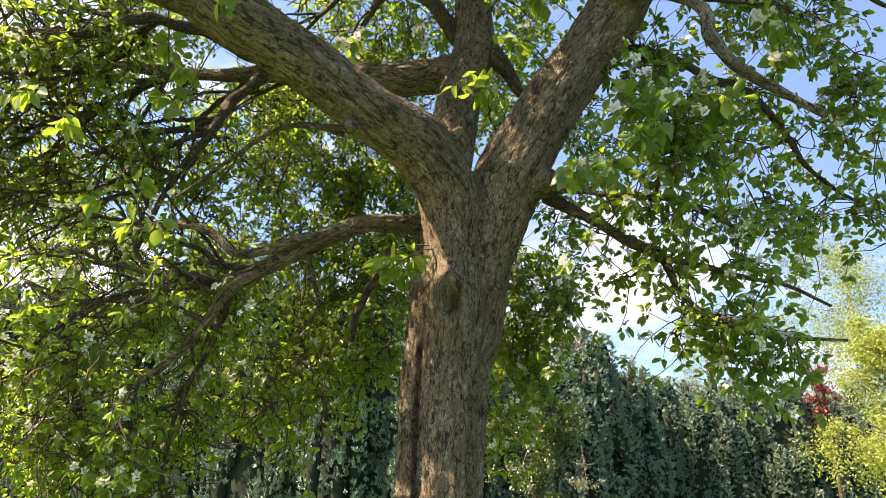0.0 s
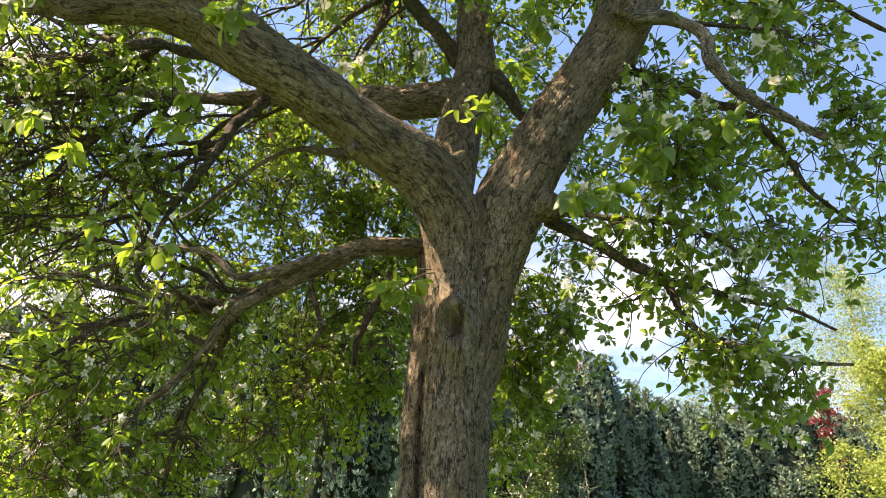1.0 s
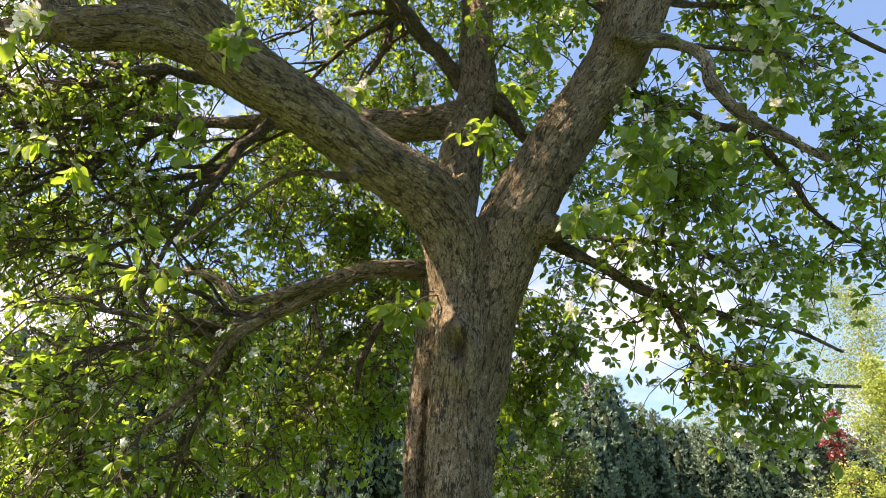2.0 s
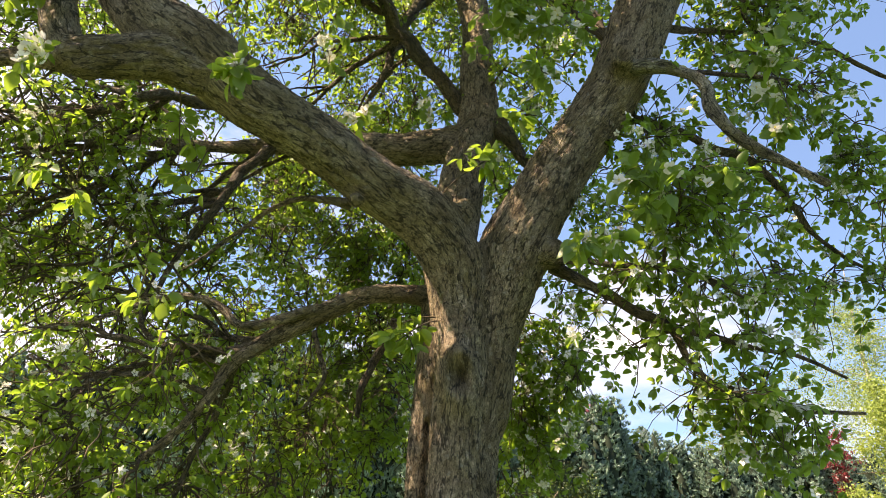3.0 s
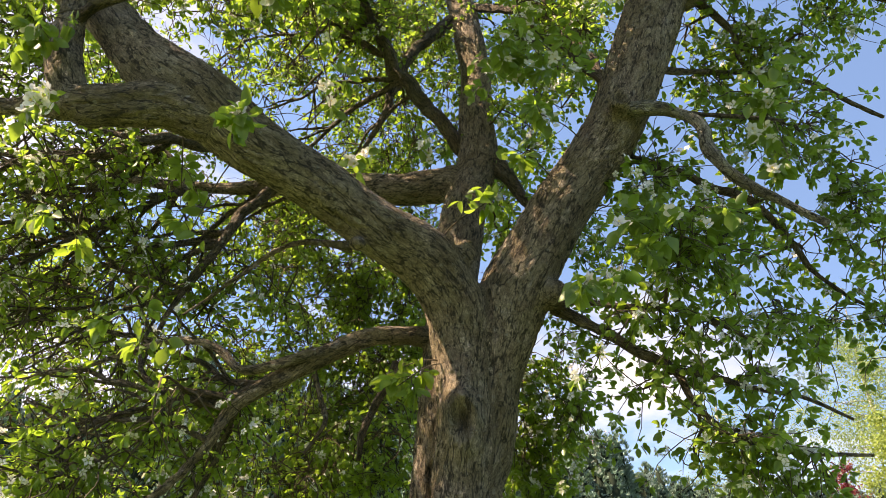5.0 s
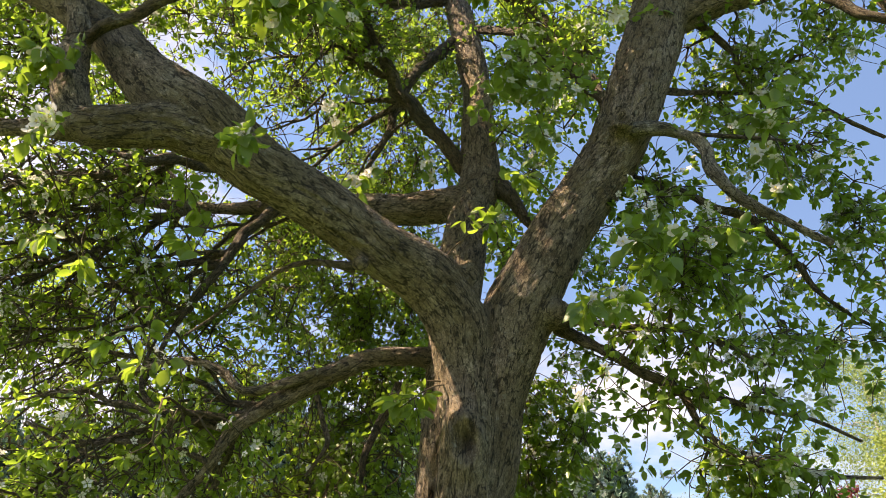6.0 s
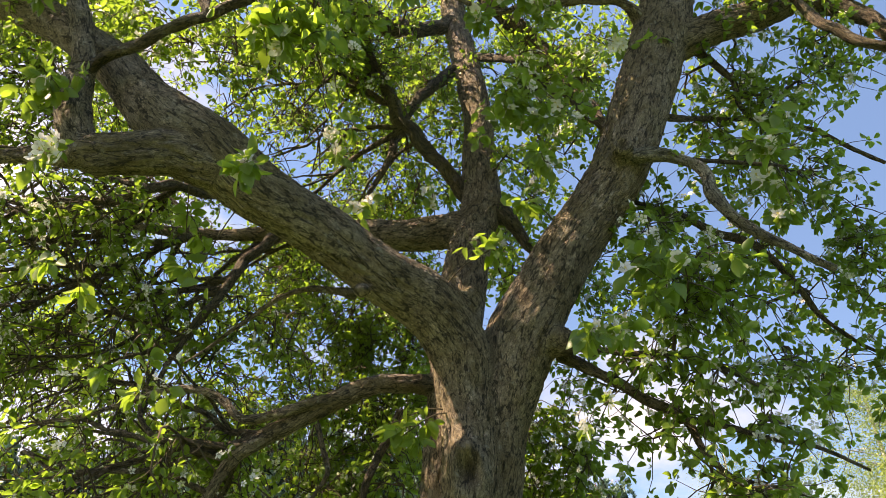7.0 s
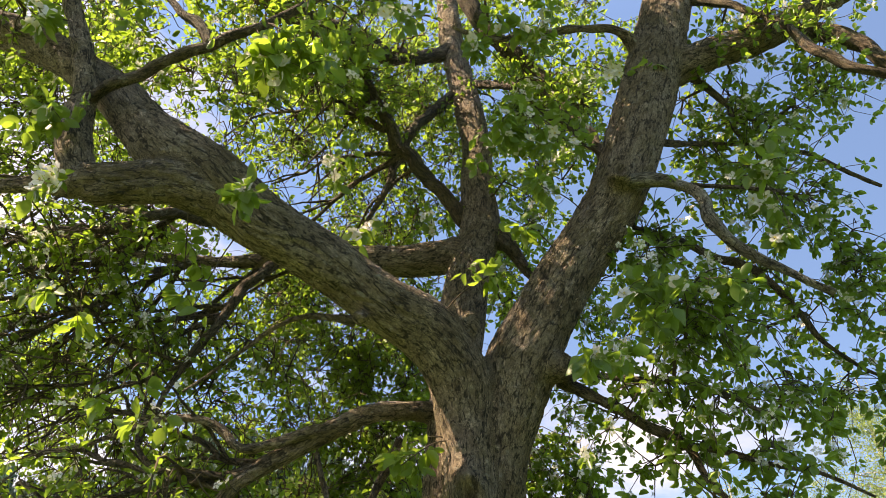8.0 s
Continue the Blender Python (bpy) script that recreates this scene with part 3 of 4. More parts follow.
def tube(line, sides, wobble=0.0, seed=0.0, caps=True):
    """A tapered round bar along line (n x 4). Returns verts, quads, tris, grain."""
    c, r = line[:, :3].copy(), line[:, 3]
    t, u, v = frames_along(c)
    s = np.concatenate([[0], np.cumsum(np.linalg.norm(np.diff(c, axis=0), axis=1))])
    a = np.linspace(0, 2 * math.pi, sides, endpoint=False)
    ring = np.cos(a)[None, :, None] * u[:, None, :] + np.sin(a)[None, :, None] * v[:, None, :]
    rr = np.repeat(r[:, None], sides, axis=1)
    if wobble:
        k = np.array([[noise.noise(Vector((math.cos(x) * 0.9 + seed, math.sin(x) * 0.9, y / max(r.mean(), 0.004) * 0.22))) for x in a] for y in s])
        rr = rr * (1 + wobble * k)
    verts = (c[:, None, :] + ring * rr[:, :, None]).reshape(-1, 3)
    n = len(c)
    i = np.arange(n - 1)[:, None] * sides
    j = np.arange(sides)[None, :]
    j2 = (j + 1) % sides
    quads = np.stack([i + j, i + j2, i + sides + j2, i + sides + j], axis=-1).reshape(-1, 4)
    grain = np.stack([np.cos(a)[None, :] * rr, np.sin(a)[None, :] * rr, np.repeat(s[:, None], sides, 1)], axis=-1).reshape(-1, 3)
    grain = grain + np.array([seed, seed * 0.7, 0])
    tris = np.zeros((0, 3), dtype=int)
    if caps:
        verts = np.vstack([verts, c[0] - t[0] * r[0] * 0.4, c[-1] + t[-1] * r[-1] * 0.5])
        grain = np.vstack([grain, grain[0], grain[-1]])
        b0, b1, e = n * sides, n * sides + 1, (n - 1) * sides
        jj = np.arange(sides)
        tris = np.vstack([np.stack([np.full(sides, b0), (jj + 1) % sides, jj], -1), np.stack([np.full(sides, b1), e + jj, e + (jj + 1) % sides], -1)])
    return verts, quads, tris, grain


def merge(parts):
    """Joins (verts, quads, tris, grain) pieces."""
    vs, qs, ts, gs, o = [], [], [], [], 0
    for v, q, t, g in parts:
        vs.append(v), qs.append(np.asarray(q).reshape(-1, 4) + o), ts.append(np.asarray(t).reshape(-1, 3) + o), gs.append(g)
        o += len(v)
    return np.vstack(vs), np.vstack(qs), np.vstack(ts), np.vstack(gs)


def ball(centre, radii, n=12):
    a = np.linspace(0, 2 * math.pi, n, endpoint=False)
    lat = np.linspace(-math.pi / 2, math.pi / 2, n // 2 + 1)[1:-1]
    v = np.array([[math.cos(p) * math.cos(q), math.cos(p) * math.sin(q), math.sin(p)] for p in lat for q in a])
    v = np.vstack([v, [0, 0, -1], [0, 0, 1]]) * np.asarray(radii) + np.asarray(centre)
    m = len(lat)
    q = [[i * n + j, i * n + (j + 1) % n, (i + 1) * n + (j + 1) % n, (i + 1) * n + j] for i in range(m - 1) for j in range(n)]
    t = [[m * n, (j + 1) % n, j] for j in range(n)] + [[m * n + 1, (m - 1) * n + j, (m - 1) * n + (j + 1) % n] for j in range(n)]
    return v, np.array(q), np.array(t), np.zeros((len(v), 3))


def lattice(i, k):
    """Even random numbers, 0 to 1, for whole-numbered places."""
    h = (i[..., 0] * 73856093) ^ (i[..., 1] * 19349663) ^ (i[..., 2] * 83492791) ^ (k * 2654435761)
    h = (h ^ (h >> 13)) * 1274126177 & 0xFFFFFFFF
    h = (h ^ (h >> 16)) * 2246822519 & 0xFFFFFFFF
    return (h ^ (h >> 15)).astype(float) / 4294967296.0


def swell(p):
    """Smooth noise, about -1 to 1, at many places at once."""
    i = np.floor(p).astype(np.int64)
    f = p - i
    w = f * f * f * (f * (f * 6 - 15) + 10)
    total = 0.0
    for x in (0, 1):
        for y in (0, 1):
            for z in (0, 1):
                o = np.array([x, y, z])
                j = i + o
                d = f - o
                dot = sum((lattice(j, k) * 2 - 1) * d[:, k] for k in range(3))
                total = total + dot * np.prod(np.where(o == 1, w, 1 - w), axis=1)
    return total * 1.3


def cell_gap(p):
    """How much nearer the first of the scattered cell middles is than the second."""
    i = np.floor(p).astype(np.int64)
    a, b = np.full(len(p), 9.0), np.full(len(p), 9.0)
    for x in (-1, 0, 1):
        for y in (-1, 0, 1):
            for z in (-1, 0, 1):
                j = i + np.array([x, y, z])
                c = j + np.stack([lattice(j, k + 11) for k in range(3)], 1)
                d = np.sqrt(((p - c) ** 2).sum(1))
                b = np.minimum(b, np.maximum(a, d))
                a = np.minimum(a, d)
    return b - a


# ---- ground ----
def lawn():
    c = np.concatenate([-np.geomspace(2500, 2, 22), np.linspace(-1, 1, 3), np.geomspace(2, 2500, 22)])
    x, y = np.meshgrid(c, c)
    z = np.array([0.05 * noise.noise(Vector((p * 0.15, q * 0.15, 0))) for p, q in zip(x.ravel(), y.ravel())])
    n = len(c)
    i = np.arange(n * n).reshape(n, n)
    q = np.stack([i[:-1, :-1], i[:-1, 1:], i[1:, 1:], i[1:, :-1]], -1).reshape(-1, 4)
    tagged(mesh_object("ground", np.stack([x.ravel(), y.ravel(), z], 1), [q], GRASS), "mown green lawn under the trees", "lawn", kind="structure")


lawn()

# ---- the apple tree: wood ----
apple = tagged(new("apple_tree"), "old apple tree with fissured grey-brown bark, green leaves and white blossom", "tree")
apple.location = (0, 3.05, 0)
ROOT = np.array([0, 3.05, 0])
FUSED = ("trunk", "left_limb", "left_arm", "left_riser", "right_limb", "right_arm", "back_stem", "rear_limb", "low_branch")


def fused_wood():
    """Trunk and main limbs grown into one skin, with knots and fissures raised from it."""
    lines = {k: spline(BOUGHS[k], 0.03) for k in FUSED}
    pieces = [tube(v, 20, 0.10, i * 3.1) for i, v in enumerate(lines.values())]
    pieces += [ball((0.46, 2.91, 3.00), (0.11, 0.09, 0.075)),
               ball((-0.40, 2.53, 3.08), (0.04, 0.04, 0.03)), tube(np.array([[0.88, 2.72, 3.89, 0.085], [0.86, 2.62, 3.88, 0.062], [0.845, 2.55, 3.875, 0.052], [0.84, 2.52, 3.87, 0.046]]), 14, 0.12),
               ball((0.08, 2.80, 3.17), (0.055, 0.05, 0.07)), ball((-1.36, 1.98, 3.38), (0.085, 0.06, 0.07)),
               ball((0.02, 3.80, 4.28), (0.10, 0.09, 0.08))]
    v, q, t, _ = merge(pieces)
    raw = mesh_object("raw", v, [q, t], BARK)
    rm = raw.modifiers.new("skin", "REMESH")
    rm.mode, rm.voxel_size = "VOXEL", 0.0096
    got = raw.evaluated_get(bpy.context.evaluated_depsgraph_get()).to_mesh()
    n = len(got.vertices)
    co = np.empty(n * 3)
    got.vertices.foreach_get("co", co)
    co = co.reshape(-1, 3)
    ed = np.empty(len(got.edges) * 2, dtype=np.int32)
    got.edges.foreach_get("vertices", ed)
    ed = ed.reshape(-1, 2)
    fc = np.empty(len(got.loops), dtype=np.int32)
    got.loops.foreach_get("vertex_index", fc)
    fc = fc.reshape(-1, 4)
    raw.evaluated_get(bpy.context.evaluated_depsgraph_get()).to_mesh_clear()
    bpy.data.objects.remove(raw)
    deg = np.bincount(ed.ravel(), minlength=n)[:, None]
    for _ in range(3):
        s = np.zeros_like(co)
        for k in range(3):
            s[:, k] = np.bincount(ed[:, 0], co[ed[:, 1], k], n) + np.bincount(ed[:, 1], co[ed[:, 0], k], n)
        co = co * 0.4 + 0.6 * s / deg
    # grain: place round and along the nearest limb
    best = np.full(n, 1e9)
    which = np.zeros(n, dtype=int)
    grain = np.zeros((n, 3))
    out = np.zeros((n, 3))
    for i, line in enumerate(lines.values()):
        line = line[::2]
        c, r = line[:, :3], line[:, 3]
        tt, u, w_ = frames_along(c)
        s = np.concatenate([[0], np.cumsum(np.linalg.norm(np.diff(c, axis=0), axis=1))])
        near = np.nonzero(((co > c.min(0) - 0.35) & (co < c.max(0) + 0.35)).all(1))[0]
        for a in range(0, len(near), 20000):
            idx = near[a:a + 20000]
            q = co[idx]
            d2 = (q ** 2).sum(1)[:, None] - 2 * q @ c.T + (c ** 2).sum(1)[None, :]
            dist = np.sqrt(np.maximum(d2, 0)) - r[None, :]
            j = dist.argmin(axis=1)
            m = dist[np.arange(len(j)), j]
            dd = q - c[j]
            sel = m < best[idx]
            best[idx[sel]] = m[sel]
            which[idx[sel]] = i
            x, y, z = (dd * u[j]).sum(1), (dd * w_[j]).sum(1), (dd * tt[j]).sum(1) + s[j]
            grain[idx[sel]] = np.stack([x + i * 1.7, y + i * 0.9, z], 1)[sel]
            rad = dd - tt[j] * (dd * tt[j]).sum(1)[:, None]
            out[idx[sel]] = (rad / (np.linalg.norm(rad, axis=1)[:, None] + 1e-6))[sel]
    bend = 0.35 * swell(grain * np.array([9, 9, 5]))
    fissure = np.minimum(1.0, np.abs(swell(grain * np.array([19, 19, 3.0]) + bend[:, None])) * 9.0)
    shelf = np.minimum(1.0, cell_gap(grain * np.array([17, 17, 7.0]) + 0.6 * np.stack([swell(grain * 14 + k) for k in (0, 31, 67)], 1)) * 3.5)
    lift = 0.009 * fissure + 0.004 * shelf - 0.010 + 0.004 * swell(grain * np.array([60, 60, 40])) + 0.014 * swell(grain * np.array([6, 6, 1.8]))
    calm = np.exp(-(np.hypot(co[:, 0] - 0.035, co[:, 2] - 2.40) / 0.10) ** 4)
    lift = lift * (1 - 0.75 * calm)
    front = co[:, 1] < 3.2
    # seams where the stems of the trunk have grown together
    for rows, wide, dep in (([(1.2, -0.12), (1.75, -0.118), (2.1, -0.115), (2.4, -0.105), (2.6, -0.10), (2.85, -0.13)], 0.016, 0.038),
                            ([(2.05, 0.22), (2.3, 0.225), (2.5, 0.20), (2.7, 0.18), (2.85, 0.175), (2.99, 0.17)], 0.015, 0.014),
                            ([(1.2, 0.10), (1.6, 0.115), (1.9, 0.12), (2.15, 0.15), (2.3, 0.165)], 0.013, 0.022)):
        z, x = np.array(rows).T
        off = np.abs(co[:, 0] - np.interp(co[:, 2], z, x) - 0.012 * swell(co * np.array([4, 4, 11])))
        ends = np.clip((co[:, 2] - z[0]) / 0.1, 0, 1) * np.clip((z[-1] + 0.05 - co[:, 2]) / 0.1, 0, 1)
        lift = lift - front * ends * dep * np.exp(-(off / wide) ** 2)
    co = co + out * lift[:, None]
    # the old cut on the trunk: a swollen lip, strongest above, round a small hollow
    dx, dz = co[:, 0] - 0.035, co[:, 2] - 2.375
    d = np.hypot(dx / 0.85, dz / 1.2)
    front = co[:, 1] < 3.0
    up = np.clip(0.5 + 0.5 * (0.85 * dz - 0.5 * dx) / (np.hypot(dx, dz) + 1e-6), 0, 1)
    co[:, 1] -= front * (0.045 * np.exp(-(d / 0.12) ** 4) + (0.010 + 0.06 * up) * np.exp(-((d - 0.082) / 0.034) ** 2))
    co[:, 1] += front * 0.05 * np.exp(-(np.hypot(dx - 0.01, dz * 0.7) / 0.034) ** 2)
    # mask for the painted shade inside the hollow
    hollow_shade = front * np.exp(-(np.hypot(dx - 0.012, (dz - 0.005) * 0.6) / 0.026) ** 2)
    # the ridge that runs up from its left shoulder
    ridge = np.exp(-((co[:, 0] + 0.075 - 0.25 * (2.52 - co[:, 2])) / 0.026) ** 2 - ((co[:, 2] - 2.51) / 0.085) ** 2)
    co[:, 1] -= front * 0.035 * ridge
    # sockets of lost branches, pushed in and darkened by the same shade mask
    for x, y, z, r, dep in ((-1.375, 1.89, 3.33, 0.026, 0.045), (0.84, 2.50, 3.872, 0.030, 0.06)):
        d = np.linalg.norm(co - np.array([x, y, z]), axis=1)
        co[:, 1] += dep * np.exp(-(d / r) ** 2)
        hollow_shade = np.maximum(hollow_shade, np.exp(-(d / (0.95 * r)) ** 2))
    # normals of the whole skin, so that the limbs meet without a seam
    e1, e2 = co[fc[:, 2]] - co[fc[:, 0]], co[fc[:, 3]] - co[fc[:, 1]]
    fn = np.cross(e1, e2)
    vn = np.zeros((n, 3))
    for k in range(4):
        for c in range(3):
            vn[:, c] += np.bincount(fc[:, k], fn[:, c], n)
    vn /= np.linalg.norm(vn, axis=1)[:, None] + 1e-12
    # the trunk up to the forks, then each limb by itself
    belongs = np.where((co[:, 2] < 2.86) & (np.abs(co[:, 0] - 0.05) < 0.4), 0, which)
    face_of = belongs[fc[:, 0]]
    names = list(lines)
    for k, key in enumerate(names):
        faces = fc[face_of == k]
        used, inverse = np.unique(faces, return_inverse=True)
        label = {"trunk": "fissured grey-brown trunk with an old knot", "low_branch": "low drooping limb"}.get(key, "thick scaly-barked limb")
        ob = mesh_object("trunk" if k == 0 else "limb", co[used] - ROOT, [inverse.reshape(-1, 4)], BARK, apple, label, grain[used])
        at = ob.data.attributes.new("hollow_shade", "FLOAT", "POINT")
        at.data.foreach_set("value", hollow_shade[used].astype(np.float32))
        ob.data.normals_split_custom_set_from_vertices(vn[used].tolist())


fused_wood()

SKELETON = [spline(BOUGHS[k], 0.06)[:, :4] for k in ("left_limb", "right_limb", "back_stem", "rear_limb", "low_branch", "left_arm", "right_arm", "left_riser")]
for i, (key, rows) in enumerate(BOUGHS.items()):
    if key in FUSED:
        continue
    line = spline(rows, 0.025)
    k = np.array([[noise.noise(Vector((i * 3.3 + a, s * 0.16, 0))) for a in (0, 9, 18)] for s in range(len(line))])
    line[:, :3] += k * 0.6 * line[:, 3:4]
    dead = key in ("dead_branch", "brown_branch", "lichen_branch")
    v, q, t, g = tube(line, 12, 0.38, i * 2.3)
    mesh_object("branch", v - ROOT, [q, t], LICHENED if key == "lichen_branch" else DEADWOOD if dead else BARK_THIN, apple, "bare weathered branch" if dead else "", g)
    if not dead:
        SKELETON.append(line[::2])

def drooping_boughs(count):
    """Crooked boughs that leave the rear limbs and hang outwards, each with a few forks."""
    r = np.random.default_rng(21)
    roots = [spline(BOUGHS[k], 0.05) for k in ("rear_limb", "rear_limb", "left_upper", "rear_fork", "rear_fork_low", "low_branch", "mid_left_branch")]

    def crooked(p, d, long, r0, r1, sag):
        n, pts = max(5, int(long / 0.085)), []
        for i in range(n):
            f = i / (n - 1)
            pts.append((*p, r0 + (r1 - r0) * f ** 0.8))
            d = d + r.normal(0, 0.17, 3) + np.array([0, 0, -sag])
            d = d / np.linalg.norm(d)
            p = p + d * long / n
        return np.array(pts)

    for i in range(count):
        root = roots[i % len(roots)]
        s = root[int(r.uniform(0.25, 0.97) * (len(root) - 1))]
        main = crooked(s[:3], unit(np.array([-1.0, r.uniform(-0.15, 0.9), r.uniform(-0.35, 0.45)])), r.uniform(0.9, 2.0), min(s[3] * 0.7, r.uniform(0.016, 0.028)), 0.006, 0.035)
        lines = [main]
        for _ in range(int(r.integers(2, 5))):
            k = int(r.uniform(0.25, 0.85) * (len(main) - 1))
            d = unit(main[k + 1, :3] - main[k, :3]) + r.normal(0, 0.55, 3) + np.array([0, 0, -0.15])
            lines.append(crooked(main[k, :3], unit(d), r.uniform(0.4, 1.0), main[k, 3] * 0.7, 0.004, 0.06))
        v, q, t, g = merge([tube(k, 6, 0.35, i * 1.7 + j, False) for j, k in enumerate(lines)])
        mesh_object("branch", v - ROOT, [q], BARK_THIN, apple, "", g)
        SKELETON.extend(lines)


# ---- the apple tree: twigs, leaves, blossom ----
# base, left edge, tip, right edge of an oval leaf folded along its rib
LEAF_T = np.array([[0, 0, 0], [-.21, .2, .09], [-.29, .48, .12], [-.2, .8, .03], [0, 1, -.12], [.2, .8, .03], [.29, .48, .12], [.21, .2, .09]])
LEAF_F = np.array([[0, 4, 3, 2, 1], [0, 7, 6, 5, 4]])
OVAL = np.array([[0, 0, 0], [.24, .28, .07], [.25, .66, .06], [0, 1, -.1], [-.25, .66, .06], [-.24, .28, .07]])
OVAL_F = np.array([[0, 1, 2, 3, 4, 5]])
KITE = np.array([[0, 0, 0], [.29, .42, .08], [0, 1, -.1], [-.29, .42, .08]])
KITE_F = np.array([[0, 1, 2, 3]])


def unit(a):
    return a / (np.linalg.norm(a, axis=-1, keepdims=True) + 1e-9)


def spread(template, faces, base, way, face, size):
    """Places the template at every base, along way, with its face towards face. Returns verts and faces."""
    way = unit(way)
    face = unit(face - way * (face * way).sum(1, keepdims=True))
    side = np.cross(way, face)
    s = size[:, None, None]
    if template.ndim == 2:
        template = template[None]
    v = base[:, None, :] + s * (template[..., 0:1] * side[:, None, :] + template[..., 1:2] * way[:, None, :] + template[..., 2:3] * face[:, None, :])
    n, k = len(base), template.shape[1]
    o = (np.arange(n) * k)[:, None, None]
    return v.reshape(-1, 3), (faces[None] + o).reshape(-1, faces.shape[1])


def shoots(start, way, length, r, droop, n, kink=0.2):
    """Thin three-sided shoots that bend down on their way, all at once. Returns points, verts, quads."""
    m = len(start)
    p, d, pts = start.copy(), unit(way), []
    for i in range(n):
        pts.append(p.copy())
        d = unit(d + rng.normal(0, kink, (m, 3)) + np.array([0, 0, -0.30]) * droop[:, None])
        p = p + d * (length / n)[:, None]
    pts = np.stack(pts, 1)
    t = unit(np.gradient(pts, axis=1))
    u = unit(np.cross(t, np.array([0.31, 0.77, 0.2])))
    v = np.cross(t, u)
    rr = (r[:, None] * (1 - 0.7 * np.arange(n) / n))[..., None]
    ring = np.stack([pts + rr * (math.cos(a) * u + math.sin(a) * v) for a in (0, 2.094, 4.189)], 2)
    o = (np.arange(m) * n * 3)[:, None, None] + (np.arange(n - 1) * 3)[None, :, None]
    j, j2 = np.arange(3), (np.arange(3) + 1) % 3
    q = np.stack([o + j, o + j2, o + 3 + j2, o + 3 + j], -1).reshape(-1, 4)
    return pts, t, ring.reshape(-1, 3), q


def rosettes(points, ways, count, lo, hi):
    """Leaves round spur tips. Returns base, way, face, size."""
    n = len(points)
    rep = rng.integers(count[0], count[1] + 1, n)
    p, a = np.repeat(points, rep, 0), np.repeat(unit(ways), rep, 0)
    k = rng.normal(0, 1, (len(p), 3))
    k = unit(k - a * (k * a).sum(1, keepdims=True))
    way = unit(k + a * rng.uniform(0.0, 0.8, (len(p), 1)) + np.array([0, 0, -0.35]))
    face = a * 0.6 + np.array([0, 0, 0.7]) + rng.normal(0, 0.5, (len(p), 3))
    size = rng.uniform(lo, hi, len(p)) * rng.choice([1, 1, 1, 0.65], len(p))
    return p + way * rng.uniform(0.008, 0.03, (len(p), 1)), way, face, size


drooping_boughs(56)


def grow():
    bones = np.zeros((60000, 4))
    first = np.vstack(SKELETON)
    nb = len(first)
    bones[:nb] = first
    arms, starts, droops = [], [], []
    clumps = []
    for x, y, z, a, b, c, n, droop in MASSES:
        k = unit(rng.normal(0, 1, (n, 3))) * rng.uniform(0, 1, (n, 1)) ** (1 / 3)
        for q in k * np.array([a, b, c]) + np.array([x, y, z]):
            clumps.append((*q, droop))
    clumps = np.array(clumps)
    # nothing hangs in front of the lens
    clumps = clumps[np.linalg.norm(clumps[:, :3] - np.array([0, 0, 1.65]), axis=1) > 1.7]
    far = np.array([np.linalg.norm(first[:, :3] - q[:3], axis=1).min() for q in clumps])
    for q in clumps[np.argsort(far)]:
        d = np.linalg.norm(bones[:nb, :3] - q[:3], axis=1)
        j = int((d + rng.uniform(0, 0.25, nb)).argmin())
        s, e = bones[j, :3], q[:3]
        dist = np.linalg.norm(e - s)
        if dist > 0.08:
            r0 = min(bones[j, 3] * 0.8, 0.008 + 0.008 * dist)
            m = (s + e) / 2 + np.array([0, 0, 0.16 * dist]) + rng.normal(0, 0.07 * dist, 3)
            line = spline([(*s, r0), (*m, r0 * 0.75), (*e, max(r0 * 0.5, 0.0032))], 0.07)
            line[1:-1, :3] += rng.normal(0, 0.014, (len(line) - 2, 3))
            arms.append(tube(line, 5, 0, 0, False))
            k = min(len(line) - 2, 60000 - nb)
            bones[nb:nb + k] = line[2:2 + k]
            nb += k
        else:
            line = np.array([[*s, 0.003], [*e, 0.003]])
        i = rng.integers(len(line) // 3, len(line), 9)
        starts.append(line[i, :3])
        droops.append(np.full(9, q[3]))
    starts, droops = np.vstack(starts), np.concatenate(droops)
    n = len(starts)
    way = rng.normal(0, 1, (n, 3)) + np.array([0, 0, 0.15]) - np.array([0, 0, 0.5]) * droops[:, None]
    pts, ways, tv, tq = shoots(starts, way, rng.uniform(0.16, 0.5, n), np.full(n, 0.0038), droops, 5, 0.3)
    # the stoutest side branches one by one, the rest together
    order = sorted(range(len(arms)), key=lambda i: -len(arms[i][0]))
    for i in order[:260]:
        v, q, t, g = arms[i]
        mesh_object("side_branch", v - ROOT, [q], TWIG, apple)
    v, q, t, g = merge([arms[i] for i in order[260:]])
    left = np.nonzero((starts[:, 0] < 0.2) & (starts[:, 1] > 3.0))[0]
    m = int(2.4 * len(clumps))
    pick = left[rng.integers(0, len(left), m)]
    _, _, bv, bq = shoots(starts[pick], way[pick] + rng.normal(0, .5, (m, 3)), rng.uniform(0.3, 0.85, m), rng.uniform(0.004, 0.0075, m), droops[pick] * 0.8, 8, 0.42)
    tq, tv = np.vstack([tq, bq + len(tv)]), np.vstack([tv, bv])
    right = np.nonzero((starts[:, 0] > 0.4) & (starts[:, 1] < 3.8))[0]
    m = 520
    pick = right[rng.integers(0, len(right), m)]
    _, _, bv, bq = shoots(starts[pick], way[pick] + rng.normal(0, .6, (m, 3)), rng.uniform(0.08, 0.28, m), np.full(m, 0.0045), droops[pick] * 0.5, 6, 0.5)
    tq, tv = np.vstack([tq, bq + len(tv)]), np.vstack([tv, bv])
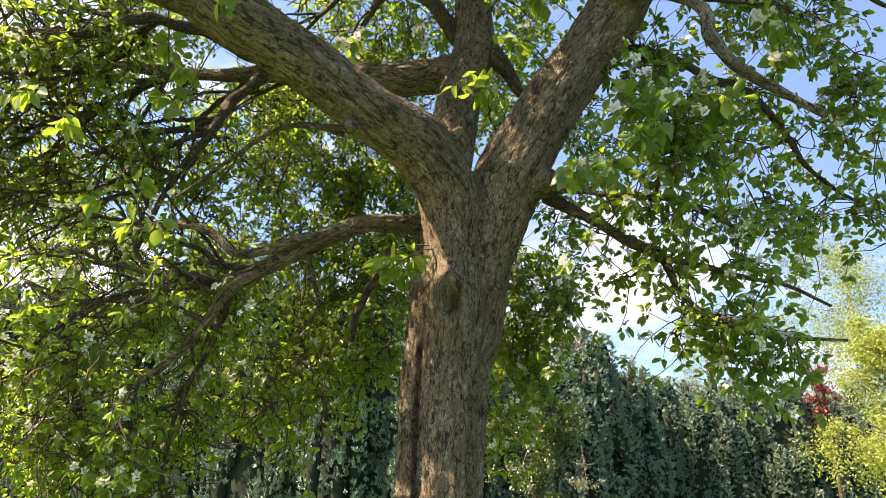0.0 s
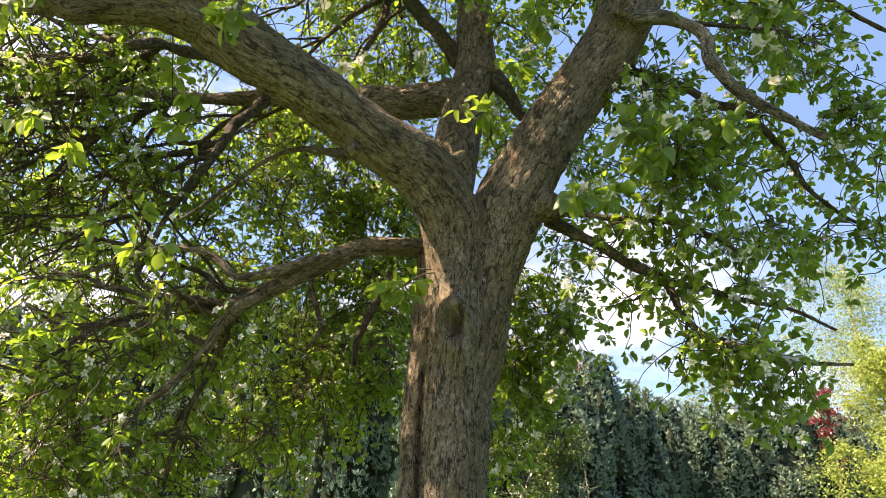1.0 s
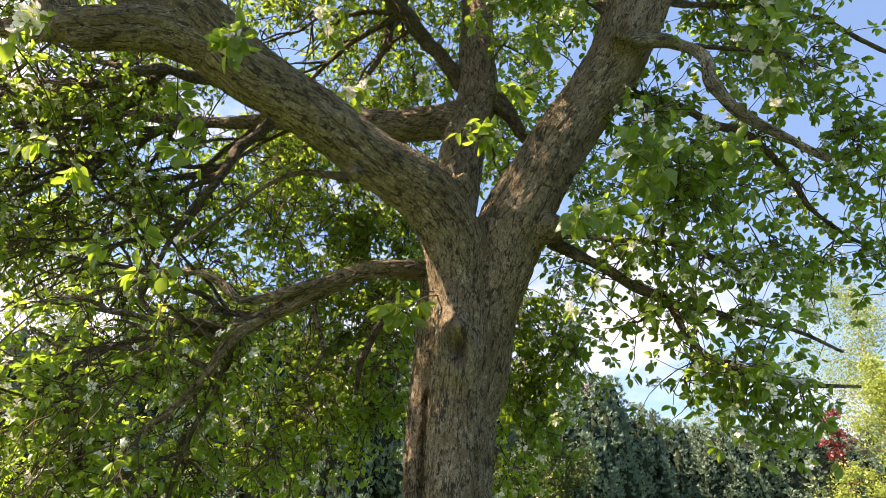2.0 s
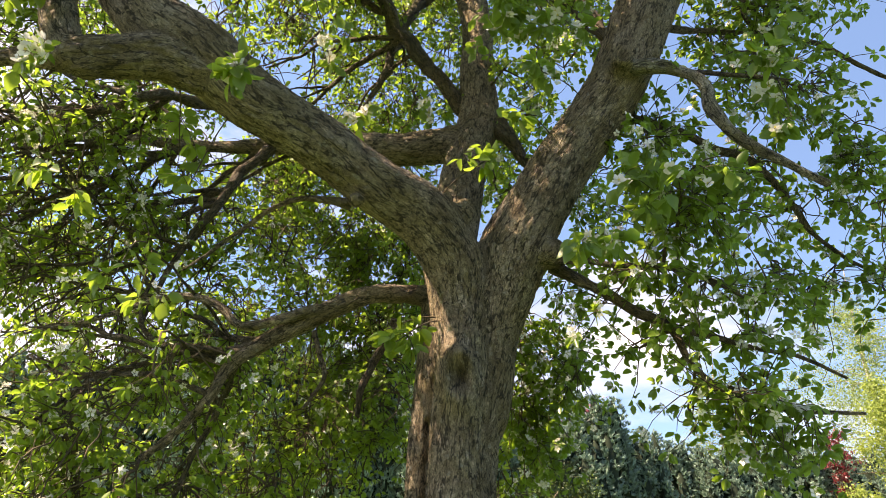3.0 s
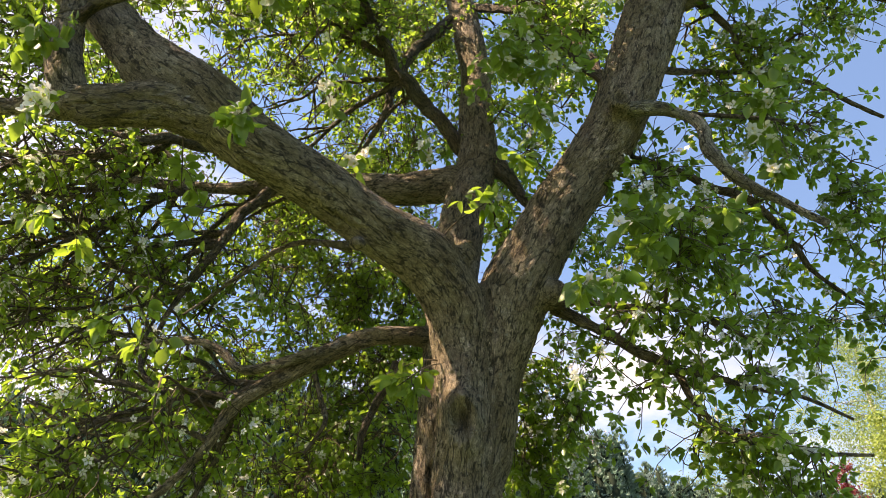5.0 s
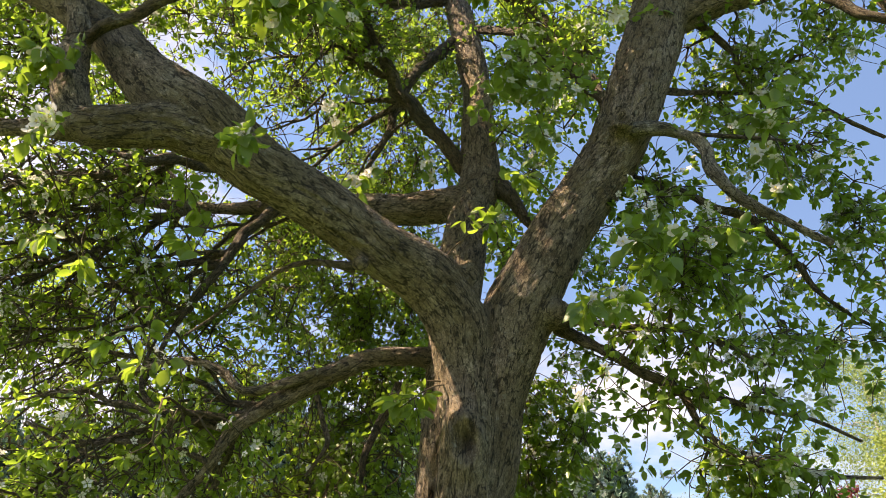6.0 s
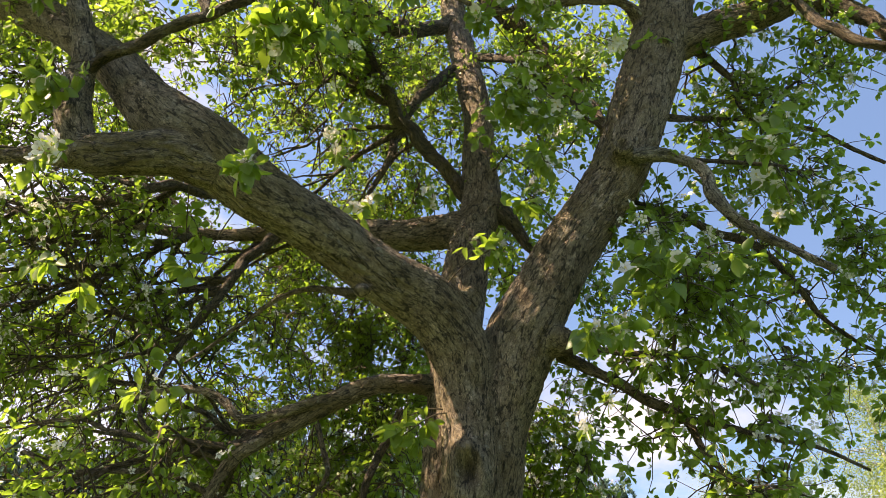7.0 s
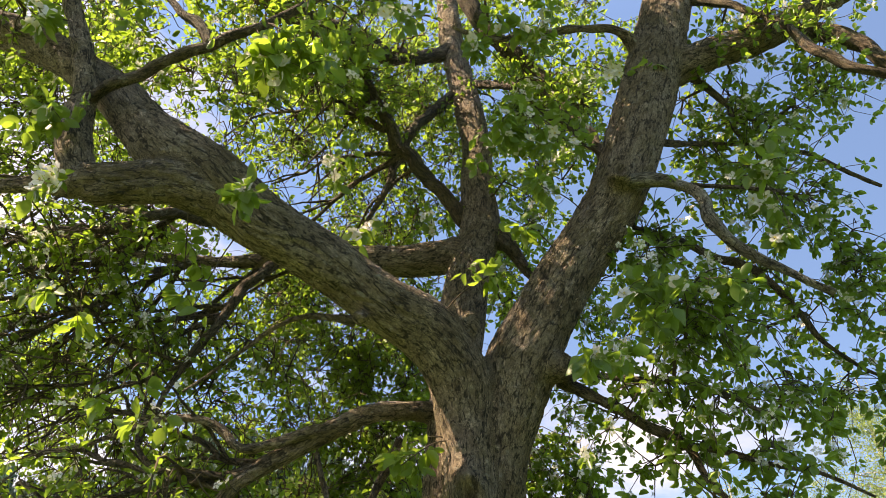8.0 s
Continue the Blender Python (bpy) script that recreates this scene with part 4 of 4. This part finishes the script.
    tagged(mesh_object("brushwood", np.vstack([v, tv]) - ROOT, [q, tq + len(v)], TWIG, apple, "thin dark drooping twigs"), kind="stuff")
    spurs, spur_ways = pts[:, 2::2].reshape(-1, 3), ways[:, 2::2].reshape(-1, 3) + rng.normal(0, 0.5, (n * 2, 3))
    base, way, face, size = rosettes(spurs, spur_ways, (6, 10), 0.034, 0.055)
    # plainer leaves in the far side and in the shading masses added overhead
    far = (base[:, 1] > 4.7) | ((base[:, 2] > 5.4) & (base[:, 1] < 3.2))
    near = int((~far).sum())
    shape = LEAF_T[None] * np.stack([rng.uniform(.8, 1.12, near), np.ones(near), rng.uniform(.3, 2.4, near)], 1)[:, None, :]
    v, f = spread(shape, LEAF_F, base[~far], way[~far], face[~far], size[~far])
    v2, f2 = spread(OVAL, OVAL_F, base[far], way[far], face[far], size[far] * 1.15)
    tagged(mesh_object("foliage", np.vstack([v, v2]) - ROOT, [f, f2 + len(v)], LEAF, apple, "green oval apple leaves"), kind="stuff")

    within = np.nonzero(np.linalg.norm(spurs - np.array([0, 0, 1.65]), axis=1) < 5.2)[0]
    pick = rng.choice(within, 1500, replace=False)
    blossom_stuff(spurs[pick], spur_ways[pick])
    return bones[:nb]


def flower():
    """Five cupped petals."""
    tv, tf = [], []
    for i in range(5):
        a = 2 * math.pi * i / 5
        m = np.array([[math.cos(a), math.sin(a)], [-math.sin(a), math.cos(a)]])
        for u, w_, h in ((0.08, 0, 0), (0.55, -0.34, 0.18), (1.0, 0, 0.3), (0.55, 0.34, 0.18)):
            x, y = np.array([u, w_]) @ m
            tv.append((x, h, y))
        tf.append([i * 4, i * 4 + 1, i * 4 + 2, i * 4 + 3])
    v = np.array(tv)
    return np.stack([v[:, 0], v[:, 2], v[:, 1]], 1), np.array(tf)


def blossom_stuff(points, ways):
    tv, tf = flower()
    p = np.repeat(points, 4, 0) + rng.normal(0, 0.022, (len(points) * 4, 3))
    n = len(p)
    v, f = spread(tv, tf, p, rng.normal(0, 1, (n, 3)), np.repeat(unit(ways), 4, 0) + rng.normal(0, 0.8, (n, 3)), rng.uniform(0.018, 0.028, n))
    tagged(mesh_object("blossom_scatter", v - ROOT, [f], PETAL, apple, "small clusters of white apple blossom"), kind="stuff")


BONES = grow()


def big_leaf(curl, fold, twist):
    """A broad oval leaf, folded along its rib, with a finely toothed edge and a short stalk."""
    me = bpy.data.meshes.new("leaf")
    st = ((0, .012), (.10, .14), (.27, .285), (.48, .32), (.70, .25), (.88, .12), (1.0, .004))
    v, f = [], []
    for i, (y, w) in enumerate(st):
        z, a = -curl * y * y, twist * y
        tooth = 1.04 if i % 2 else 0.97
        for x in (-w * tooth, 0, w * tooth):
            v.append((x * math.cos(a), y, z + abs(x) * fold + x * math.sin(a)))
    for i in range(len(st) - 1):
        k = i * 3
        f += [(k, k + 1, k + 4, k + 3), (k + 1, k + 2, k + 5, k + 4)]
    k = len(v)
    v += [(-.012, 0, 0), (.012, 0, 0), (.01, -.32, .05), (-.01, -.32, .05)]
    f.append((k, k + 1, k + 2, k + 3))
    me.from_pydata(v, [], f)
    for p in me.polygons:
        p.use_smooth = True
    me.materials.append(LEAF_NEAR)
    return me


def blossom_mesh():
    """A cluster of open five-petalled flowers with yellow middles."""
    me = bpy.data.meshes.new("blossom")
    v, f, mi = [], [], []
    for c in range(4):
        o = Vector((rng.uniform(-.022, .022), rng.uniform(-.022, .022), rng.uniform(-.008, .008)))
        m = Euler((rng.uniform(-.7, .7), rng.uniform(-.7, .7), rng.uniform(0, 3))).to_matrix()
        for i in range(5):
            a = 2 * math.pi * i / 5 + rng.uniform(-.12, .12)
            k = len(v)
            for u, w, h in ((.003, 0, 0), (.011, -.008, .003), (.019, -.006, .006), (.021, 0, .0055), (.019, .006, .006), (.011, .008, .003)):
                v.append(o + m @ Vector((u * math.cos(a) - w * math.sin(a), u * math.sin(a) + w * math.cos(a), h)))
            f.append(tuple(range(k, k + 6)))
            mi.append(0)
        k = len(v)
        for i in range(5):
            a = 2 * math.pi * i / 5
            v.append(o + m @ Vector((.004 * math.cos(a), .004 * math.sin(a), .005)))
        f.append(tuple(range(k, k + 5)))
        mi.append(1)
    me.from_pydata(v, [], f)
    me.materials.append(PETAL)
    me.materials.append(STAMEN)
    me.polygons.foreach_set("material_index", mi)
    return me


def near_sprays():
    """Leafy shoots close by, each leaf and flower cluster on its own."""
    leaves = [big_leaf(.16, .35, .2), big_leaf(.3, .22, -.25), big_leaf(.05, .45, .1), big_leaf(.42, .3, .35)]
    flowers = [blossom_mesh() for _ in range(3)]
    extra = []
    for x, y, z, n, wide, fl in SPRAYS:
        e = np.array([x, y, z])
        j = int(np.linalg.norm(BONES[:, :3] - e - np.array([0, 0, wide]), axis=1).argmin())
        s = BONES[j, :3]
        m = (s + e) / 2 + np.array([0, 0, .12 * np.linalg.norm(e - s)])
        main = spline([(*s, .0034), (*m, .003), (*e, .002)], .04)
        k = max(2, n // 5)
        st = main[rng.integers(len(main) * 2 // 3, len(main), k), :3]
        pts, ways, tv, tq = shoots(st, unit(rng.normal(0, 1, (k, 3))) * np.array([1, 1, .7]), rng.uniform(.6, 1.1, k) * wide, np.full(k, .0022), np.full(k, .45), 6)
        v, q, t, g = tube(main, 6)
        mesh_object("shoot", np.vstack([v, tv]) - ROOT, [np.vstack([q, tq + len(v)]), t], TWIG, apple)
        p, w_ = pts[:, 2:].reshape(-1, 3), ways[:, 2:].reshape(-1, 3)
        pick = rng.integers(0, len(p), n)
        base, way, face, size = rosettes(p[pick], w_[pick] + rng.normal(0, .4, (n, 3)), (1, 1), .062, .088)
        way = unit(way + np.array([0, 0, -.25]))
        face = unit(face - way * (face * way).sum(1, keepdims=True))
        side = np.cross(way, face)
        for i in range(n):
            ob = new("leaf", leaves[int(rng.integers(0, 4))])
            ob.parent = apple
            mt = Matrix((side[i], way[i], face[i])).transposed().to_4x4()
            ob.matrix_basis = Matrix.Translation(base[i] + way[i] * .01 - ROOT) @ mt @ Matrix.Scale(size[i], 4)
        more = rng.integers(0, len(p), n)
        extra.append(rosettes(p[more], w_[more] + rng.normal(0, .5, (n, 3)), (1, 2), .05, .08))
        for i in range(fl):
            ob = new("blossom", flowers[i % 3])
            ob.parent = apple
            tagged(ob, "cluster of white five-petalled flowers")
            a = p[int(rng.integers(0, len(p)))]
            ob.matrix_basis = Matrix.Translation(a + rng.normal(0, .015, 3) - ROOT) @ Euler((rng.uniform(.3, 2.2), 0, rng.uniform(-.8, .8))).to_matrix().to_4x4() @ Matrix.Scale(rng.uniform(1.3, 1.7), 4)

    base, way, face, size = (np.concatenate(k) for k in zip(*extra))
    v, f = spread(LEAF_T, LEAF_F, base, way, face, size)
    tagged(mesh_object("spray_foliage", v - ROOT, [f], LEAF, apple, "young green leaves on the near shoots"), kind="stuff")


near_sprays()

# ---- trees behind ----
TUFT = np.array([[-.17, .1, 0], [.17, .05, .05], [0, 1, .06]])
TUFT_F = np.array([[0, 1, 2]])


def yew_crown(seed, height, width, flames, nubs):
    """A column of upright flame-shaped plumes, each knobbly with short bushy shoots."""
    r = np.random.default_rng(seed)
    core, bases, ways, faces, sizes = [], [], [], [], []
    for i in range(flames):
        f = (i + 0.5) / flames
        a = i * 2.39996 + r.uniform(-.4, .4)
        z0 = height * max(0.0, 0.86 * f ** 0.9 - 0.06)
        long = min(height * r.uniform(0.22, 0.36), height - z0)
        out = width * 0.5 * math.sqrt(max(0.02, 1 - (z0 / height) ** 2.6)) * r.uniform(0.74, 1.06)
        rad = width * r.uniform(0.09, 0.135)
        u = np.linspace(0, 1, 8)
        lean = out * (1 - 0.10 * u + 0.05 * np.sin(3 * u))
        line = np.stack([lean * math.cos(a), lean * math.sin(a), z0 + long * u, rad * np.sqrt(np.clip(1 - u ** 3.2, 0.02, 1)) * (0.75 + 0.5 * np.sin(2.6 * u))], 1)
        # solid dark filler in each plume, for the shade behind its shoots
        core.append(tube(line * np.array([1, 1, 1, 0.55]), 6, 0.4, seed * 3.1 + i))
        n = int(nubs * r.uniform(0.8, 1.2))
        k = r.uniform(0, 1, n) * (len(u) - 1.01)
        j = k.astype(int)
        w = (k - j)[:, None]
        c = line[j] * (1 - w) + line[j + 1] * w
        an = a + r.normal(0, 1.15, n)
        nor = np.stack([np.cos(an), np.sin(an), 0.15 + 0.8 * (k / len(u)) ** 2], 1)
        nub = c[:, :3] + nor * c[:, 3:4] * r.uniform(0.62, 1.15, (n, 1))
        m = 10
        bases.append(np.repeat(nub, m, 0) + r.normal(0, 0.012, (n * m, 3)))
        ways.append(np.repeat(nor * 0.75 + np.array([0, 0, 0.55]), m, 0) + r.normal(0, .5, (n * m, 3)))
        faces.append(np.repeat(nor, m, 0) + np.array([0, 0, .5]) + r.normal(0, .35, (n * m, 3)))
        sizes.append(np.repeat(r.uniform(0.75, 1.25, n), m) * r.uniform(0.065, 0.115, n * m))
    # short shoots on the inner column
    n = nubs * 5
    k, an = r.uniform(0.02, 0.95, n), r.uniform(0, 2 * math.pi, n)
    nor = np.stack([np.cos(an), np.sin(an), 0.2 * np.ones(n)], 1)
    nub = nor * np.array([1, 1, 0]) * (width * 0.35 * np.sqrt(1 - k ** 2.6))[:, None] + np.stack([0 * k, 0 * k, k * height], 1)
    bases.append(np.repeat(nub, 5, 0) + r.normal(0, 0.02, (n * 5, 3)))
    ways.append(np.repeat(nor * 0.6 + np.array([0, 0, 0.6]), 5, 0) + r.normal(0, .5, (n * 5, 3)))
    faces.append(np.repeat(nor, 5, 0) + r.normal(0, .4, (n * 5, 3)))
    sizes.append(r.uniform(0.08, 0.14, n * 5))
    # dark middle column: blocks the view through and paints the shaded gaps
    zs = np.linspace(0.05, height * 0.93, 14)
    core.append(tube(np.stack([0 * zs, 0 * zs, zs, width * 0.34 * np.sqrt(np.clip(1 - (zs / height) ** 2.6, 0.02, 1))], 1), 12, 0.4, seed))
    v, q = spread(TUFT, TUFT_F, np.vstack(bases), np.vstack(ways), np.vstack(faces), np.concatenate(sizes))
    return merge(core), (v, q)


def yew(seed, height, width, flames, nubs, label):
    top = tagged(new("yew_tree"), label, "tree", "row of columnar yews")
    (v, q, t, g), (v2, q2) = yew_crown(seed, height, width, flames, nubs)
    line = np.array([[0, 0, -0.05, 0.2], [0, 0, 0.5, 0.16], [0, 0, height * 0.25, 0.08]])
    tv, tq, tt, tg = tube(line, 8)
    mesh_object("trunk", tv, [tq, tt], BARK_THIN, top, "", tg)
    tagged(mesh_object("inner_crown", v, [q, t], YEW_SHADE, top, "solid dark core that stands in for the shaded inside"), kind="stuff")
    tagged(mesh_object("crown", v2, [q2], YEW, top, "dense grey-green upright needle shoots"), kind="stuff")
    return top


def leafy_tree(name, label, group, x, y, height, width, base, leaf, bark, leaves, size, seed, droop=0.0, stem=0.12, limbs=26):
    """A tapered trunk with limbs, and small leaves in ragged clumps round the limb ends."""
    r = np.random.default_rng(seed)
    top = tagged(new(name), label, "tree" if height > 3 else "bush", group)
    top.location = (x, y, 0)
    trunk = spline([(0, 0, -0.05, stem), (r.normal(0, .08), 0, height * .35, stem * .75), (r.normal(0, .15), 0, height * .7, stem * .45), (0, 0, height * .97, 0.012)], 0.3)
    v, q, t, g = tube(trunk, 8, 0.1)
    mesh_object("trunk", v, [q, t], bark, top, "", g)
    ends = []
    for i in range(limbs):
        f = r.uniform(base, 0.96)
        s = trunk[int(f * (len(trunk) - 1))]
        a = r.uniform(0, 2 * math.pi)
        reach = width * 0.5 * math.sqrt(max(0.05, 1 - abs(2 * (f - base) / (1 - base) - 0.75) ** 2.2)) * r.uniform(0.65, 1.1)
        e = s[:3] + np.array([math.cos(a) * reach, math.sin(a) * reach, reach * (0.45 - droop)])
        m = (s[:3] + e) / 2 + np.array([0, 0, reach * 0.12])
        thin = 0.3 if height < 3 else 1.0
        line = spline([(*s[:3], max(s[3] * .4, 0.01 * thin)), (*m, 0.012 * thin), (*e, 0.005 * thin)], 0.25)
        v, q, t, g = tube(line, 4)
        mesh_object("limb", v, [q, t], bark, top, "", g)
        ends.append(line[len(line) // 4:, :3])
    ends = np.vstack(ends)
    puff = ends[r.integers(0, len(ends), 260)] + r.normal(0, width * .06, (260, 3))
    which = r.integers(0, len(puff), leaves)
    p = puff[which] + r.normal(0, 1, (leaves, 3)) * width * np.array([.045, .045, .04]) * r.uniform(.4, 1.3, (len(puff), 1))[which]
    if droop:
        p[:, 2] -= r.exponential(droop * 0.8, leaves)
    p[:, 2] = np.maximum(p[:, 2], 0.05)
    v, f = spread(KITE, KITE_F, p, r.normal(0, 1, (leaves, 3)) + np.array([0, 0, -.3]), r.normal(0, .7, (leaves, 3)) + np.array([0, 0, 1]), r.uniform(.7, 1.3, leaves) * size)
    tagged(mesh_object("crown", v, [f], leaf, top), kind="stuff")
    return top


YEWS = [yew(3 + i, 5.2, 2.0, 36, 124, "dark grey-green columnar yew in the row behind") for i in range(3)]
SPARSE = yew(9, 5.2, 2.0, 36, 124, "dark grey-green columnar yew half hidden in the row")
ROW = [(5.4, 20.5, 1.0, 1.0), (6.8, 22.3, 0.98, 1.05), (8.1, 22.0, 0.95, 1.0), (9.4, 22.4, 1.0, 1.0), (10.7, 22.2, 0.94, 1.05), (12.0, 22.6, 0.93, 1.0), (13.2, 22.8, 0.95, 1.0),
       (3.95, 19.3, 1.12, 1.15), (3.0, 18.6, 1.0, 1.1), (1.9, 18.0, 0.95, 1.0), (0.8, 17.6, 0.95, 1.05)]
LEFT_ROW = [(-0.6, 15.8, 1.15, 1.0), (-2.3, 15.6, 1.24, 1.0), (-4.0, 15.9, 1.3, 1.05), (-5.7, 16.3, 1.4, 1.05), (-7.5, 16.8, 1.3, 1.0), (-9.3, 17.4, 1.3, 1.0), (-11.2, 17.8, 1.3, 1.05), (-13.1, 18.2, 1.3, 1.05)]
for i, (x, y, h, w_) in enumerate(ROW + LEFT_ROW):
    m = Matrix.Translation((x, y, 0)) @ Matrix.Rotation(i * 2.1, 4, "Z")
    if i < 3 or i == len(ROW):
        (YEWS[i] if i < 3 else SPARSE).matrix_basis = m @ Matrix.Diagonal((w_, w_, h, 1))
    else:
        copied = copy_thing(YEWS[i % 3] if i < len(ROW) else SPARSE, m)
        copied.scale = (w_, w_, h)

leafy_tree("birch_tree", "pale spring-green birch with fine hanging leaves", "", 16.5, 26.0, 13.5, 6.5, 0.25, BIRCH_LEAF, WHITE_BARK, 30000, 0.085, 5, 0.5, 0.16, 40)
leafy_tree("birch_tree", "thin pale birch, half in leaf", "", 11.6, 29.0, 11.0, 3.6, 0.35, BIRCH_LEAF, WHITE_BARK, 11000, 0.075, 8, 0.5, 0.12, 30)
leafy_tree("shrub", "tall yellow-green leafy shrub in full sun", "", 10.3, 15.5, 5.6, 4.0, 0.03, SHRUB_LEAF, BARK_THIN, 44000, 0.07, 6, 0.1, 0.06, 46)
leafy_tree("purple_shrub", "dark red-leaved shrub behind the yews", "", 11.7, 21.0, 5.9, 1.1, 0.55, RED_LEAF, BARK_THIN, 1700, 0.08, 7, 0.0, 0.08, 22)
leafy_tree("flowering_shrub", "tall shrub with pink blossom behind the yews", "", 4.9, 25.0, 7.3, 2.6, 0.62, PINK_LEAF, BARK_THIN, 3600, 0.08, 9, 0.0, 0.08, 22)
leafy_tree("golden_conifer", "dark conifer with yellow-green young shoots", "", 1.6, 12.5, 4.0, 1.6, 0.1, GOLD_LEAF, BARK_THIN, 26000, 0.05, 12, 0.1, 0.09, 40)
leafy_tree("sapling", "thin bare grey sapling with a few small leaves", "saplings before the yews", 1.66, 11.0, 2.75, 0.5, 0.35, GREY_LEAF, DEADWOOD, 260, 0.05, 13, 0.0, 0.012, 22)
leafy_tree("sapling", "thin bare grey sapling with a few small leaves", "saplings before the yews", 2.18, 11.0, 2.35, 0.75, 0.3, GREY_LEAF, DEADWOOD, 420, 0.05, 17, 0.0, 0.011, 26)
